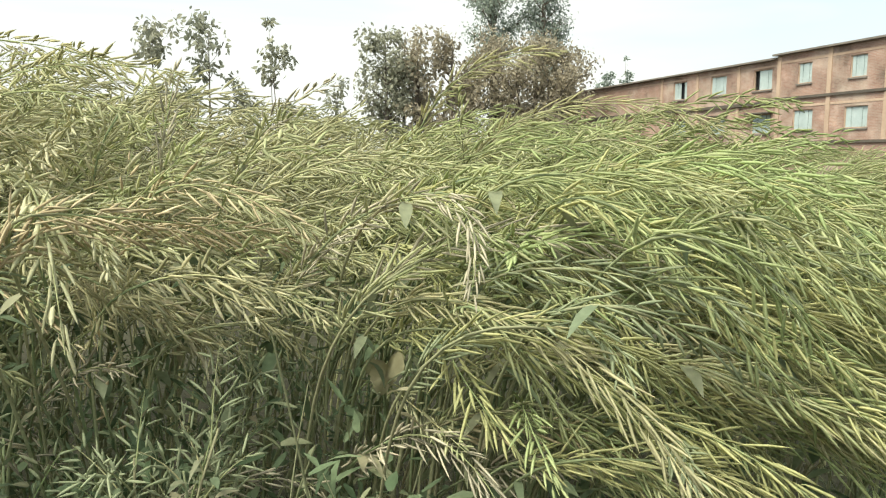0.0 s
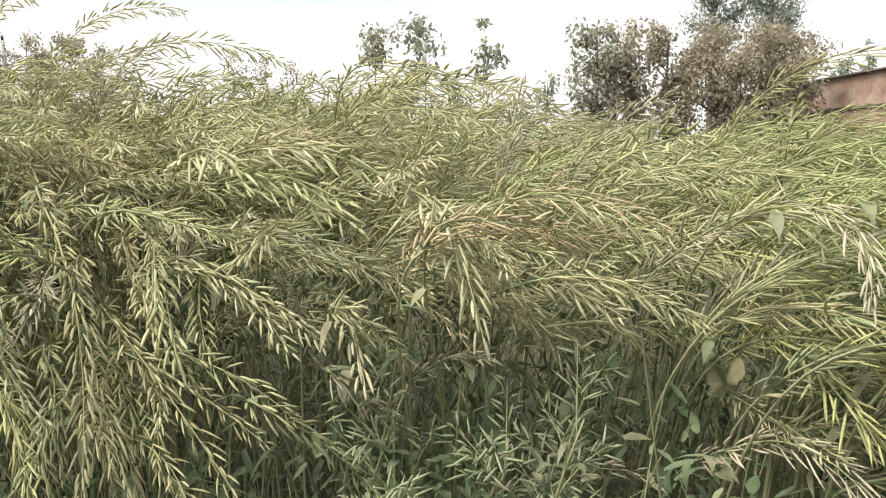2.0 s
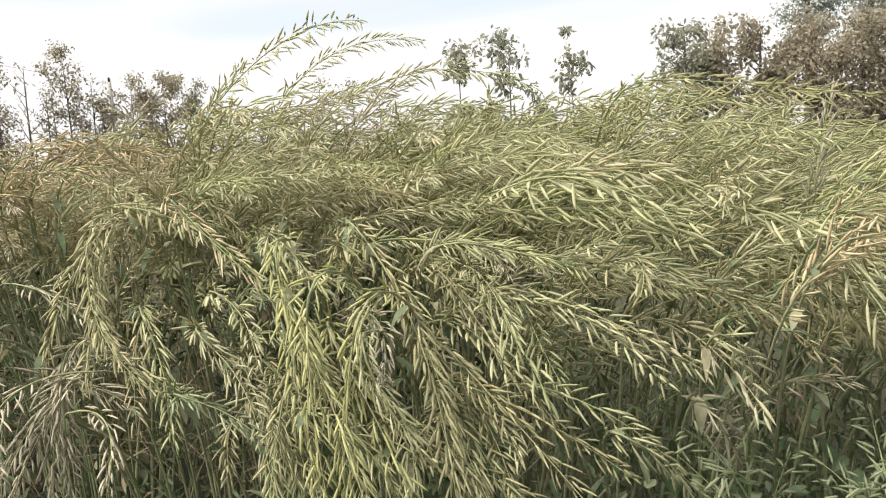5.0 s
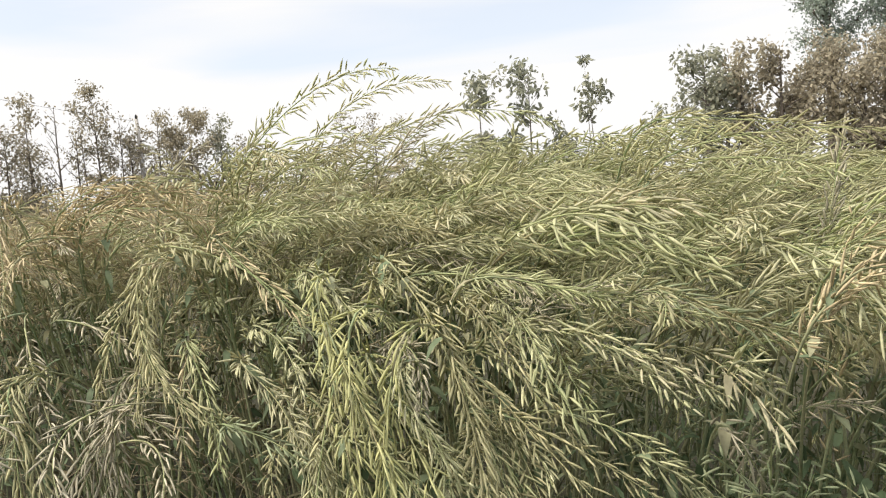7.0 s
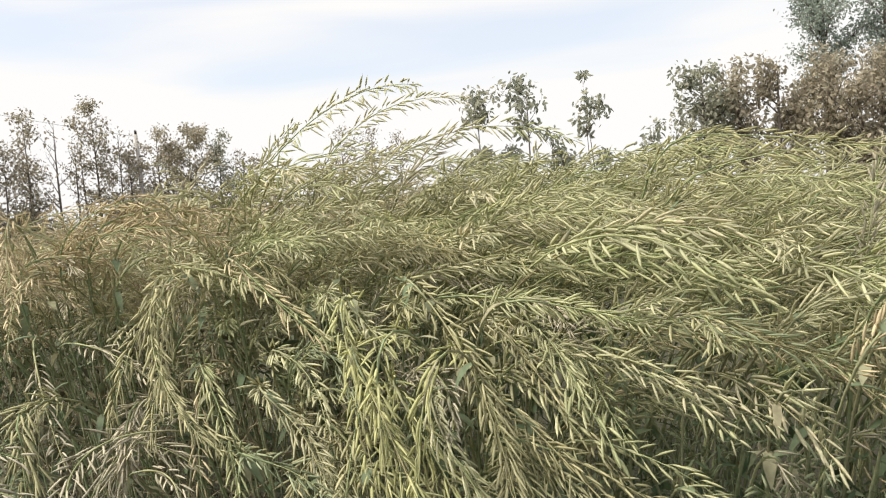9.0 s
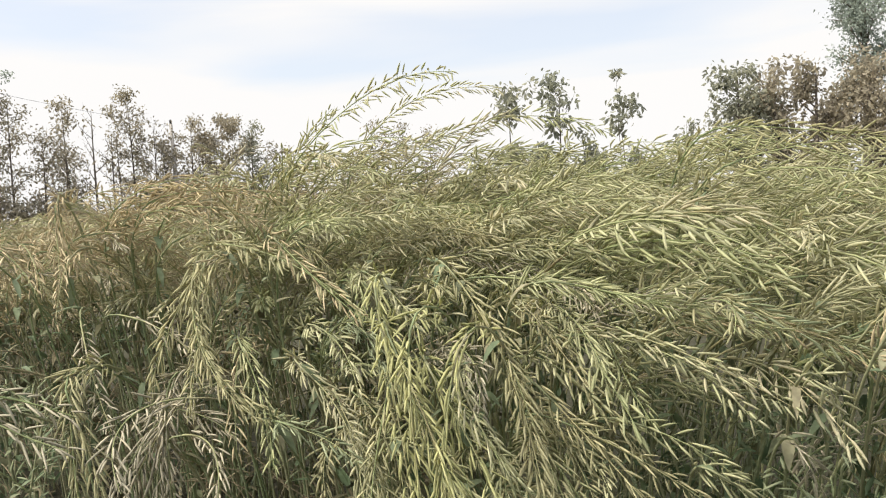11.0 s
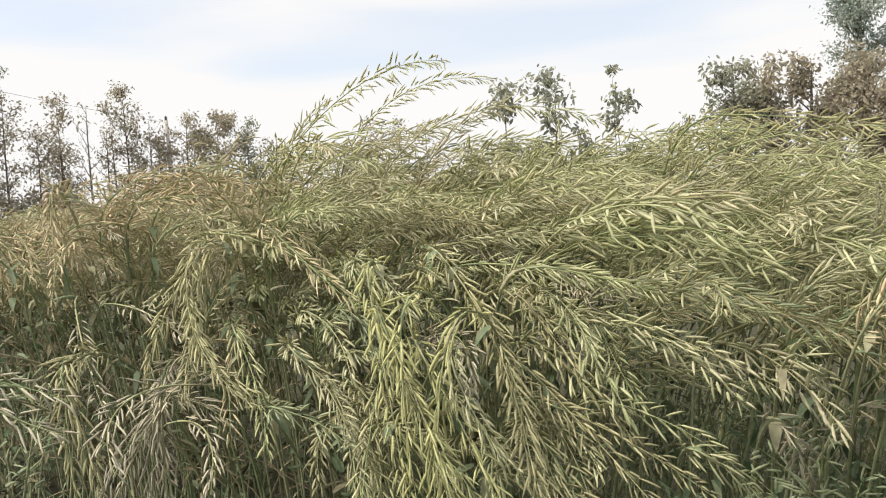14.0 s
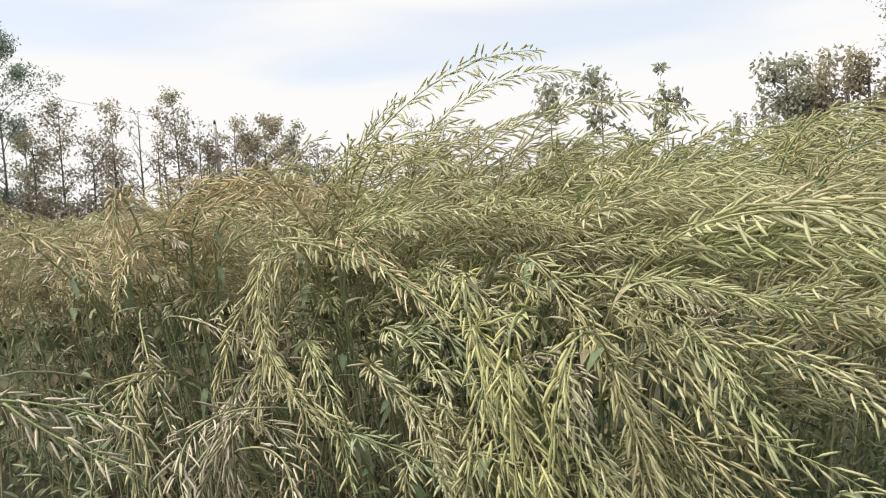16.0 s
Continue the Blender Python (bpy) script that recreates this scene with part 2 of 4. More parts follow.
# ---- mesh helpers ----
class Geo:
    """Gathers tubes, pods and leaves into one mesh."""

    def __init__(self):
        self.v, self.f, self.m, self.n = [], [], [], 0

    def add(self, verts, faces, mat=0):
        self.v.append(np.asarray(verts, float).reshape(-1, 3))
        self.f.extend(tuple(i + self.n for i in q) for q in faces)
        self.m.extend([mat] * len(faces))
        self.n += len(verts)

    def tube(self, pts, radii, sides=5, mat=0, cap=True):
        pts = np.asarray(pts, float)
        k = len(pts)
        tan = np.gradient(pts, axis=0)
        tan /= np.linalg.norm(tan, axis=1)[:, None] + 1e-12
        ref = np.array([0.13, 0.97, 0.2]) if abs(tan[0][1]) < 0.8 else np.array([0.97, 0.1, 0.2])
        a = np.cross(tan, ref)
        a /= np.linalg.norm(a, axis=1)[:, None] + 1e-12
        c = np.cross(tan, a)
        w = 2 * math.pi * np.arange(sides) / sides
        ring = np.cos(w)[None, :, None] * a[:, None, :] + np.sin(w)[None, :, None] * c[:, None, :]
        vs = pts[:, None, :] + np.asarray(radii, float)[:, None, None] * ring
        fs = []
        for i in range(k - 1):
            for j in range(sides):
                j2 = (j + 1) % sides
                fs.append((i * sides + j, i * sides + j2, (i + 1) * sides + j2, (i + 1) * sides + j))
        if cap:
            fs.append(tuple(range(sides - 1, -1, -1)))
            fs.append(tuple((k - 1) * sides + j for j in range(sides)))
        self.add(vs.reshape(-1, 3), fs, mat)

    def pods(self, p, q, w, ln, wd, bend, sides=4, stalked=True, mat=0):
        """Seed pods: a thin foot from p to q, then a body swollen along w that is drawn out to a curved beak."""
        n = len(p)
        rings = [(0.0, 0.3), (0.14, 0.92), (0.48, 1.0), (0.72, 0.72), (0.82, 0.26)] if stalked else [(0.2, 0.95), (0.7, 0.8)]
        a = np.cross(w, (0.31, 0.52, 0.79))
        a /= np.linalg.norm(a, axis=1)[:, None] + 1e-12
        c = np.cross(w, a)
        t = 2 * math.pi * np.arange(sides) / sides
        ring = np.cos(t)[None, :, None] * a[:, None, :] + 0.8 * np.sin(t)[None, :, None] * c[:, None, :]
        rows = [p[:, None, :]]
        for s, r in rings:
            mid = q + w * (ln * s)[:, None] + bend * (ln * s * s)[:, None]
            rows.append(mid[:, None, :] + 0.5 * r * wd[:, None, None] * ring)
        rows.append((q + w * ln[:, None] + bend * ln[:, None])[:, None, :])
        vs = np.concatenate(rows, axis=1)
        k, per = len(rings), vs.shape[1]
        fs = []
        for j in range(sides):
            j2 = (j + 1) % sides
            fs.append((0, 1 + j2, 1 + j))
            for i in range(k - 1):
                fs.append((1 + i * sides + j, 1 + i * sides + j2, 1 + (i + 1) * sides + j2, 1 + (i + 1) * sides + j))
            fs.append((1 + (k - 1) * sides + j, 1 + (k - 1) * sides + j2, 1 + k * sides))
        self.add(vs.reshape(-1, 3), [tuple(v + b * per for v in f) for b in range(n) for f in fs], mat)

    def leaf(self, p, d, up, length, width, curl=0.25, mat=0, cells=3):
        """A blade with a folded midrib that curls down along its length."""
        d = np.asarray(d, float) / (np.linalg.norm(d) + 1e-12)
        side = np.cross(d, up)
        side /= np.linalg.norm(side) + 1e-12
        nrm = np.cross(side, d)
        vs, fs = [], []
        for i in range(cells + 1):
            s = i / cells
            w = 0.5 * width * (math.sin(math.pi * min(1, 0.08 + s * 0.92) ** 0.75) + (0.06 if 0 < i < cells else 0.02))
            q = np.asarray(p) + d * (length * s) - nrm * (curl * length * s * s)
            vs += [q - side * w + nrm * w * 0.35, q, q + side * w + nrm * w * 0.35]
        for i in range(cells):
            a = 3 * i
            fs += [(a, a + 1, a + 4, a + 3), (a + 1, a + 2, a + 5, a + 4)]
        self.add(vs, fs, mat)

    def box(self, x0, y0, z0, x1, y1, z1, mat=0):
        vs = [(x, y, z) for x in (x0, x1) for y in (y0, y1) for z in (z0, z1)]
        self.add(vs, [(0, 1, 3, 2), (4, 6, 7, 5), (0, 4, 5, 1), (2, 3, 7, 6), (0, 2, 6, 4), (1, 5, 7, 3)], mat)

    def mesh(self, name, mats, smooth=True):
        me = bpy.data.meshes.new(name)
        me.from_pydata(np.concatenate(self.v).tolist(), [], self.f)
        for m in mats:
            me.materials.append(m)
        me.polygons.foreach_set("material_index", self.m)
        me.polygons.foreach_set("use_smooth", [smooth] * len(self.f))
        me.update()
        return me


def part(name, geo, mats, parent=None, label="", smooth=True):
    ob = new(name, geo.mesh(name, mats if isinstance(mats, (list, tuple)) else [mats], smooth))
    if parent:
        ob.parent = parent
    return tagged(ob, label) if label else ob


def aim(theta, az):
    """Unit way: theta degrees from upright, az degrees from +x."""
    t, a = radians(theta), radians(az)
    return np.array([math.sin(t) * math.cos(a), math.sin(t) * math.sin(a), math.cos(t)])


def arc(p, az, th0, th1, length, n=10, power=1.2, az1=None):
    """A stalk that starts th0 from upright and bends over to th1."""
    pts, p = [np.array(p, float)], np.array(p, float)
    az1 = az if az1 is None else az1
    for i in range(n):
        s = (i + 0.5) / n
        p = p + aim(th0 + (th1 - th0) * s ** power, az + (az1 - az) * s) * (length / n)
        pts.append(p)
    return np.array(pts)


def along(pts, s):
    k = s * (len(pts) - 1)
    i = min(int(k), len(pts) - 2)
    d = pts[i + 1] - pts[i]
    return pts[i] + d * (k - i), d / (np.linalg.norm(d) + 1e-12)


def pod_places(pts, count, start, r, size, spread=30.0, hang=0.22, wide=1.0):
    """Where the pods sit on a raceme: foot on the stalk, foot of the pod, way, length, width, bend."""
    s = np.clip(start + (0.995 - start) * (np.arange(count) + r.uniform(-0.2, 0.2, count)) / count, 0, 0.999)
    k = s * (len(pts) - 1)
    i = np.minimum(k.astype(int), len(pts) - 2)
    seg = pts[i + 1] - pts[i]
    p = pts[i] + seg * (k - i)[:, None]
    d = seg / (np.linalg.norm(seg, axis=1)[:, None] + 1e-12)
    turn = r.uniform(0, 6.28) + np.cumsum(2.4 + r.normal(0, 0.7, count))
    a = np.cross(d, (0.2, 0.3, 0.93))
    a /= np.linalg.norm(a, axis=1)[:, None] + 1e-12
    o = np.cos(turn)[:, None] * a + np.sin(turn)[:, None] * np.cross(d, a)
    taper = 1.0 - 0.5 * np.maximum(0.0, (s - 0.75) / 0.25)
    ang = np.radians(spread + r.normal(0, 11, count)) * (0.5 + 0.5 * taper)
    w = d * np.cos(ang)[:, None] + o * np.sin(ang)[:, None]
    w[:, 2] -= hang * r.uniform(0.4, 1.6, count)
    w /= np.linalg.norm(w, axis=1)[:, None]
    q = p + (d * 0.7 + o * 0.75) * (0.017 * taper)[:, None]
    ln = size * taper * r.uniform(0.62, 1.2, count)
    wd = 0.0069 * wide * (0.75 + 0.25 * taper) * r.uniform(0.8, 1.15, count)
    return p, q, w, ln, wd, d * 0.10 - o * 0.07


def raceme_geo(g, pts, count, start, r, size=0.056, spread=30.0, hang=0.22, thick=0.0028, mats=(0, 1), sides=4, wide=1.0):
    n = len(pts)
    g.tube(pts, [thick * (1.0 - 0.75 * i / (n - 1)) for i in range(n)], 5 if sides > 3 else 3, mats[0], cap=False)
    p, q, w, ln, wd, bend = pod_places(pts, count, start, r, size, spread, hang, wide)
    g.pods(p, q, w, ln, wd * (1.0 if sides > 3 else 1.25), bend, sides, sides > 3, mats[1])


# ---- ground ----
def ground():
    g = Geo()
    xs = [-2500, -400, -80, -30, -14, -8, -4, -2, 0, 2, 4, 8, 14, 30, 80, 400, 2500]
    ys = [-2500, -400, -60, -15, -6, -2, 0, 0.6, 1.2, 2, 4, 8, 16, 30, 60, 120, 400, 2500]
    vs = [(x, y, 0.03 * math.sin(x * 0.9 + y * 1.3) if abs(x) < 40 and abs(y) < 40 else 0.0) for y in ys for x in xs]
    k = len(xs)
    fs = [(j * k + i, j * k + i + 1, (j + 1) * k + i + 1, (j + 1) * k + i) for j in range(len(ys) - 1) for i in range(k - 1)]
    g.add(vs, fs)
    return tagged(part("ground", g, M_SOIL), "dark bare soil of the crop field reaching the horizon", "ground", kind="structure")


ground()


# ---- the brick building ----
def building():
    """Long three-storey brick block; local x runs along the facade, y out of it, z up."""
    b = new("brick_building")
    b.matrix_world = pose(22.2, 50.6, 0, 0, 0, math.degrees(math.atan2(8.3, -2.43))) @ Matrix.Diagonal((-1, 1, 1, 1))
    tagged(b, "long weathered red brick building with shuttered windows and concrete bands", "building")

    def uv_wall(name, g):
        ob = part(name, g, M_BRICK, b, smooth=False)
        uv = ob.data.uv_layers.new(name="UVMap")
        for poly in ob.data.polygons:
            for li in poly.loop_indices:
                co = ob.data.vertices[ob.data.loops[li].vertex_index].co
                uv.data[li].uv = (co.x, co.z) if abs(poly.normal.y) > 0.5 else ((co.y, co.z) if abs(poly.normal.x) > 0.5 else (co.x, co.y))
        return ob

    def wall_with_openings(name, x0, x1, y, z0, z1, holes):
        xs = sorted({x0, x1, *[v for h in holes for v in h[:2]]})
        zs = sorted({z0, z1, *[v for h in holes for v in h[2:]]})
        solid = {(i, j) for i in range(len(xs) - 1) for j in range(len(zs) - 1)
                 if not any(h[0] < (xs[i] + xs[i + 1]) / 2 < h[1] and h[2] < (zs[j] + zs[j + 1]) / 2 < h[3] for h in holes)}
        index, verts, faces = {}, [], []

        def corner(i, d, j):
            if (i, d, j) not in index:
                index[(i, d, j)] = len(verts)
                verts.append((xs[i], y - 0.25 * d, zs[j]))
            return index[(i, d, j)]

        for i, j in sorted(solid):
            faces.append((corner(i, 0, j), corner(i, 0, j + 1), corner(i + 1, 0, j + 1), corner(i + 1, 0, j)))
            faces.append((corner(i, 1, j), corner(i + 1, 1, j), corner(i + 1, 1, j + 1), corner(i, 1, j + 1)))
            for di, dj, e in ((-1, 0, ((i, j), (i, j + 1))), (1, 0, ((i + 1, j + 1), (i + 1, j))), (0, -1, ((i + 1, j), (i, j))), (0, 1, ((i, j + 1), (i + 1, j + 1)))):
                if (i + di, j + dj) not in solid:
                    (p, q), (r, s) = e
                    faces.append((corner(p, 0, q), corner(p, 1, q), corner(r, 1, s), corner(r, 0, s)))
        g = Geo()
        g.add(verts, faces)
        return uv_wall(name, g)

    def window(x0, x1, z0, z1, y, ajar=None):
        w = Geo()
        for a in ((x0, x0 + 0.05, z0, z1), (x1 - 0.05, x1, z0, z1), (x0 + 0.05, x1 - 0.05, z0, z0 + 0.05), (x0 + 0.05, x1 - 0.05, z1 - 0.05, z1)):
            w.box(a[0], y - 0.16, a[2], a[1], y - 0.06, a[3])
        f = part("window", w, M_PILLAR, b, smooth=False)
        s = Geo()
        s.box(x0 - 0.08, y + 0.003, z0 - 0.1, x1 + 0.08, y + 0.08, z0)
        part("sill", s, M_CONC, f, smooth=False)
        k = Geo()
        k.box(x0 + 0.05, y - 0.30, z0 + 0.05, x1 - 0.05, y - 0.27, z1 - 0.05)
        part("dark_interior", k, M_DARK, f, smooth=False)
        n = 4
        step = (x1 - x0 - 0.1) / n
        for i in range(n):
            if i == ajar:
                continue
            q = Geo()
            q.box(x0 + 0.06 + i * step, y - 0.13 - 0.02 * (i % 2), z0 + 0.06, x0 + 0.04 + (i + 1) * step, y - 0.10 - 0.02 * (i % 2), z1 - 0.06)
            part("shutter_leaf", q, M_SHUTTER, f, smooth=False)

    # front block: x 0..18, its facade at y = 0.18; back block: x -34..0
    top_f, top_b = 7.80, 7.60
    f_win = [(x - w / 2, x + w / 2, z0, z1) for x in (2.43, 6.62, 10.8, 15.0) for w, z0, z1 in ((1.70, 2.83, 4.10), (1.20, 5.73, 7.02))]
    b_win = [(x - w / 2, x + w / 2, z0, z1) for x in (-1.65, -6.42, -11.3) for w, z0, z1 in ((1.9, 2.67, 3.98), (1.85, 5.60, 7.0))]
    wall_with_openings("front_wall", 0, 18, 0.18, 0, top_f - 0.12, f_win)
    wall_with_openings("back_wall", -34, 0, 0, 0, top_b - 0.12, b_win)
    for h in f_win:
        window(*h, 0.18)
    for i, h in enumerate(b_win):
        window(*h, 0.0, ajar={1: 0, 5: 2}.get(i))
        if h[2] < 4:
            e = Geo()
            e.box(h[0] - 0.25, 0.003, h[3] + 0.04, h[1] + 0.25, 0.42, h[3] + 0.13)
            part("sunshade", e, M_STAIN, b, smooth=False)
    for x0, x1, y, z, h, d, m in ((-34, -0.003, 0.003, 4.60, 0.22, 0.16, M_STAIN), (0, 18, 0.183, 4.80, 0.16, 0.12, M_STAIN), (-34, -0.003, 0.003, 1.80, 0.2, 0.1, M_STAIN), (0, 18, 0.183, 1.98, 0.16, 0.1, M_STAIN),
                                  (0.003, 18, 0.183, 7.13, 0.14, 0.02, M_PILLAR), (0.003, 18, 0.183, 4.28, 0.14, 0.02, M_PILLAR), (-34, -0.003, 0.003, 7.06, 0.12, 0.02, M_PILLAR)):
        g = Geo()
        g.box(x0, y, z, x1, y + d, z + h)
        part("floor_band" if d > 0.05 else "lintel_band", g, m, b, smooth=False)
    for x in (0.17, 4.5, 8.7, 12.9, 17.8):
        for z0, z1 in ((2.143, 4.797), (4.963, 7.677)):
            g = Geo()
            g.box(x - 0.16, 0.183, z0, x + 0.16, 0.24, z1)
            part("pilaster", g, M_PILLAR, b, smooth=False)
    for x in (-4.1, -9.0, -13.9):
        for z0, z1 in ((2.003, 4.597), (4.823, 7.477)):
            g = Geo()
            g.box(x - 0.15, 0.003, z0, x + 0.15, 0.06, z1)
            part("pilaster", g, M_PILLAR, b, smooth=False)
    for n, x0, x1, y1, z in (("roof_slab", 0, 18.3, 0.5, top_f), ("roof_slab", -34.3, -0.003, 0.35, top_b)):
        g = Geo()
        g.box(x0 - (0.25 if x0 == 0 else 0), -9.0, z - 0.117, x1, y1, z)
        part(n, g, M_CONC, b, smooth=False)
    for n, x0, x1, y in (("side_wall", -34, -33.75, -0.253), ("side_wall", 17.75, 18, -0.073)):
        g = Geo()
        g.box(x0, -8.8, 0, x1, y, 7.47)
        uv_wall(n, g)
    g = Geo()
    g.box(-33.747, -8.8, 0, 17.747, -8.55, 7.47)
    uv_wall("rear_wall", g)
    g = Geo()
    g.box(-0.003, -8.5, 7.6, 0.2, -0.073, 7.677)
    uv_wall("parapet", g)
    return b


building()


# ---- trees ----
def tree(name, label, x, y, height, crown, leaf_size, leaf_mat, leaves, seed, trunk=0.12, lean=(0.0, 0.0), bare=False, limb_len=1.0, clump=0.45, category="tree", limbs=0, far=1.0, about=(0.0, 0.0), tufted=False):
    """crown: list of (height share, reach) from the lowest limbs to the top."""
    r = np.random.default_rng(seed)
    x, y, height = about[0] + (x - about[0]) * far, about[1] + (y - about[1]) * far, 1.4 + (height - 1.4) * far
    crown = [(s, reach * far) for s, reach in crown]
    leaf_size, trunk, clump = leaf_size * far, trunk * far, clump * far
    root = tagged(new(name), label, category)
    root.matrix_world = pose(x, y, 0)
    n = 9
    pts = np.array([[lean[0] * s * height + 0.10 * math.sin(3 * s + seed) * s, lean[1] * s * height + 0.08 * math.cos(2 * s + seed) * s, -0.1 + (height + 0.1) * s] for s in np.linspace(0, 1, n)])
    g = Geo()
    g.tube(pts, [trunk * (1 - 0.86 * s) for s in np.linspace(0, 1, n)], 7)
    part("trunk", g, M_BARK, root)
    ends = []
    n_limb = limbs or max(6, int(len(crown) * 3.5))
    for i in range(n_limb):
        s = crown[0][0] + (0.98 - crown[0][0]) * (i + r.uniform(0, 0.6)) / n_limb
        reach = float(np.interp(s, [c[0] for c in crown], [c[1] for c in crown])) * r.uniform(0.6, 1.1)
        p, _ = along(pts, min(s, 0.98))
        q = arc(p, r.uniform(0, 360), r.uniform(35, 55), r.uniform(20, 60) if bare or tufted else r.uniform(55, 85), reach * 1.15 * limb_len, 6)
        lg = Geo()
        lr = trunk * (1 - 0.86 * s) * 0.55 + 0.006
        lg.tube(q, [lr * (1 - 0.8 * k / 6) for k in range(7)], 5)
        for k in range(6 if bare else 4):
            u = r.uniform(0.3, 0.95)
            a, d = along(q, u)
            tw = arc(a, r.uniform(0, 360), r.uniform(20, 50), r.uniform(30, 80), reach * r.uniform(0.3, 0.6), 4)
            lg.tube(tw, [lr * 0.4 * (1 - 0.8 * v / 4) for v in range(5)], 4)
            ends.append(tw)
        ends.append(q)
        part("limb", lg, M_BARK, root)
    ends.append(pts[-3:])
    if leaves:
        cg = Geo()
        spots = np.array([along(ends[int(e)], u)[0] for e, u in zip(r.integers(len(ends), size=leaves), r.uniform(0.2, 1.0, leaves) ** (0.25 if tufted else 0.7))])
        spots = spots + np.clip(r.normal(0, clump * 0.3, (leaves, 3)), -clump * 0.55, clump * 0.55)
        th, az = np.radians(np.clip(r.normal(125, 24, leaves), 60, 172)), r.uniform(0, 2 * math.pi, leaves)
        w = np.stack([np.sin(th) * np.cos(az), np.sin(th) * np.sin(az), np.cos(th)], axis=1)
        side = np.cross(w, r.normal(0, 1, (leaves, 3)))
        side /= np.linalg.norm(side, axis=1)[:, None] + 1e-9
        ls = (leaf_size * r.uniform(0.6, 1.25, leaves))[:, None]
        wd = ls * r.uniform(0.18, 0.29, leaves)[:, None]
        nrm = np.cross(side, w) * wd
        rows = [spots]
        for u, v in ((0.22, 0.8), (0.58, 0.95)):
            mid = spots + w * ls * u - nrm * (0.9 * u * u)
            rows += [mid + side * wd * v + nrm * 0.35, mid, mid - side * wd * v + nrm * 0.35]
        rows.append(spots + w * ls - nrm * 0.9)
        vs = np.stack(rows, axis=1)
        blade = ((0, 1, 2), (0, 2, 3), (1, 4, 5, 2), (2, 5, 6, 3), (4, 7, 5), (5, 7, 6))
        cg.add(vs.reshape(-1, 3), [tuple(q + i for i in f) for q in range(0, 8 * leaves, 8) for f in blade])
        part("crown", cg, leaf_mat, root)
    return root


SAPLING = "slender sapling with large drooping leaves behind the field"
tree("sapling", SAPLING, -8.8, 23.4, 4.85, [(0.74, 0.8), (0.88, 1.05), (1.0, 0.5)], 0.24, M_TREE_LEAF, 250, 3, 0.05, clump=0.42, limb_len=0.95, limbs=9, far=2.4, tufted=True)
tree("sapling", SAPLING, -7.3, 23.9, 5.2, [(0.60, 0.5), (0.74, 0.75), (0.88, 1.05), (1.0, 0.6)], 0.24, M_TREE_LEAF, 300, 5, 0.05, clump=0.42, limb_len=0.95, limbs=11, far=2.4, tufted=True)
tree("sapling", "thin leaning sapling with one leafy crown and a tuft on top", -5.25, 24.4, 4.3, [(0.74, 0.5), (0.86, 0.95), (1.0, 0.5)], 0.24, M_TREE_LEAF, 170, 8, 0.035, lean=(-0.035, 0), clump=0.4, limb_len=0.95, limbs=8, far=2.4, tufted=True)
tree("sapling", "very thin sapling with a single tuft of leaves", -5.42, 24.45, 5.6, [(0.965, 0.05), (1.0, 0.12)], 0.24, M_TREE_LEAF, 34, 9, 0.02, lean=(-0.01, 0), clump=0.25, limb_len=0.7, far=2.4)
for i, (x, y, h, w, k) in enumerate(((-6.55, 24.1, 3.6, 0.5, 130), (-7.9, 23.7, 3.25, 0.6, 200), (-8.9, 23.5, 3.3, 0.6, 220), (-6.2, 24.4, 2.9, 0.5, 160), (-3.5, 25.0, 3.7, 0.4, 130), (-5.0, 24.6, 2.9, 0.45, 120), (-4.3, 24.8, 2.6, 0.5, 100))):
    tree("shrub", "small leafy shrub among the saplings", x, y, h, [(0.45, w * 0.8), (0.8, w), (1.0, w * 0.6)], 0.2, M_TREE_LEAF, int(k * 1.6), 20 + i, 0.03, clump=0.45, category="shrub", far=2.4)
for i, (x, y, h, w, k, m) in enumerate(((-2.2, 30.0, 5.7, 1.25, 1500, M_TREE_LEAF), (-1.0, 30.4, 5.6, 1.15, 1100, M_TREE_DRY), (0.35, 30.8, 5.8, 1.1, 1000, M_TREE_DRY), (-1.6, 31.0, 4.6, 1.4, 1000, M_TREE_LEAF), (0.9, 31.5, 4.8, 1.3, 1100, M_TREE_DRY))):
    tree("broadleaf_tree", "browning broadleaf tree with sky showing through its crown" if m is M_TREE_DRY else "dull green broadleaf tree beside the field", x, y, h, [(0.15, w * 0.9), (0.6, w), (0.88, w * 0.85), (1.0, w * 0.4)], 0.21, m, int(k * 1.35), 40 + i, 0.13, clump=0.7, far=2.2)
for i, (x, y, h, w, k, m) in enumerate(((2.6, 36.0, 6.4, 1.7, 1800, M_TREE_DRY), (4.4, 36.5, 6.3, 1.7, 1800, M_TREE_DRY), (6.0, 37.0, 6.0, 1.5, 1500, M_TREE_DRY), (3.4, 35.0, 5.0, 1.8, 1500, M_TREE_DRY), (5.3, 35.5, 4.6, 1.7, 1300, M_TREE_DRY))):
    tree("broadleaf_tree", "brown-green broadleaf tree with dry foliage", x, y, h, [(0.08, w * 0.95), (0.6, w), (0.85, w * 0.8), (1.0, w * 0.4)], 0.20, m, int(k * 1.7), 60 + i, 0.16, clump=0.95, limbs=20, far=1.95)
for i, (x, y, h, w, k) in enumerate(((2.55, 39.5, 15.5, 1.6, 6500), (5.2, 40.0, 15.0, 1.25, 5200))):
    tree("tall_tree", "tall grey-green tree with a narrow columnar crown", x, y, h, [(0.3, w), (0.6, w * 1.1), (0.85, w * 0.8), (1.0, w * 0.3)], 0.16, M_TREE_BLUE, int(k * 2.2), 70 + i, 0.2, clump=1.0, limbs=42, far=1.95)
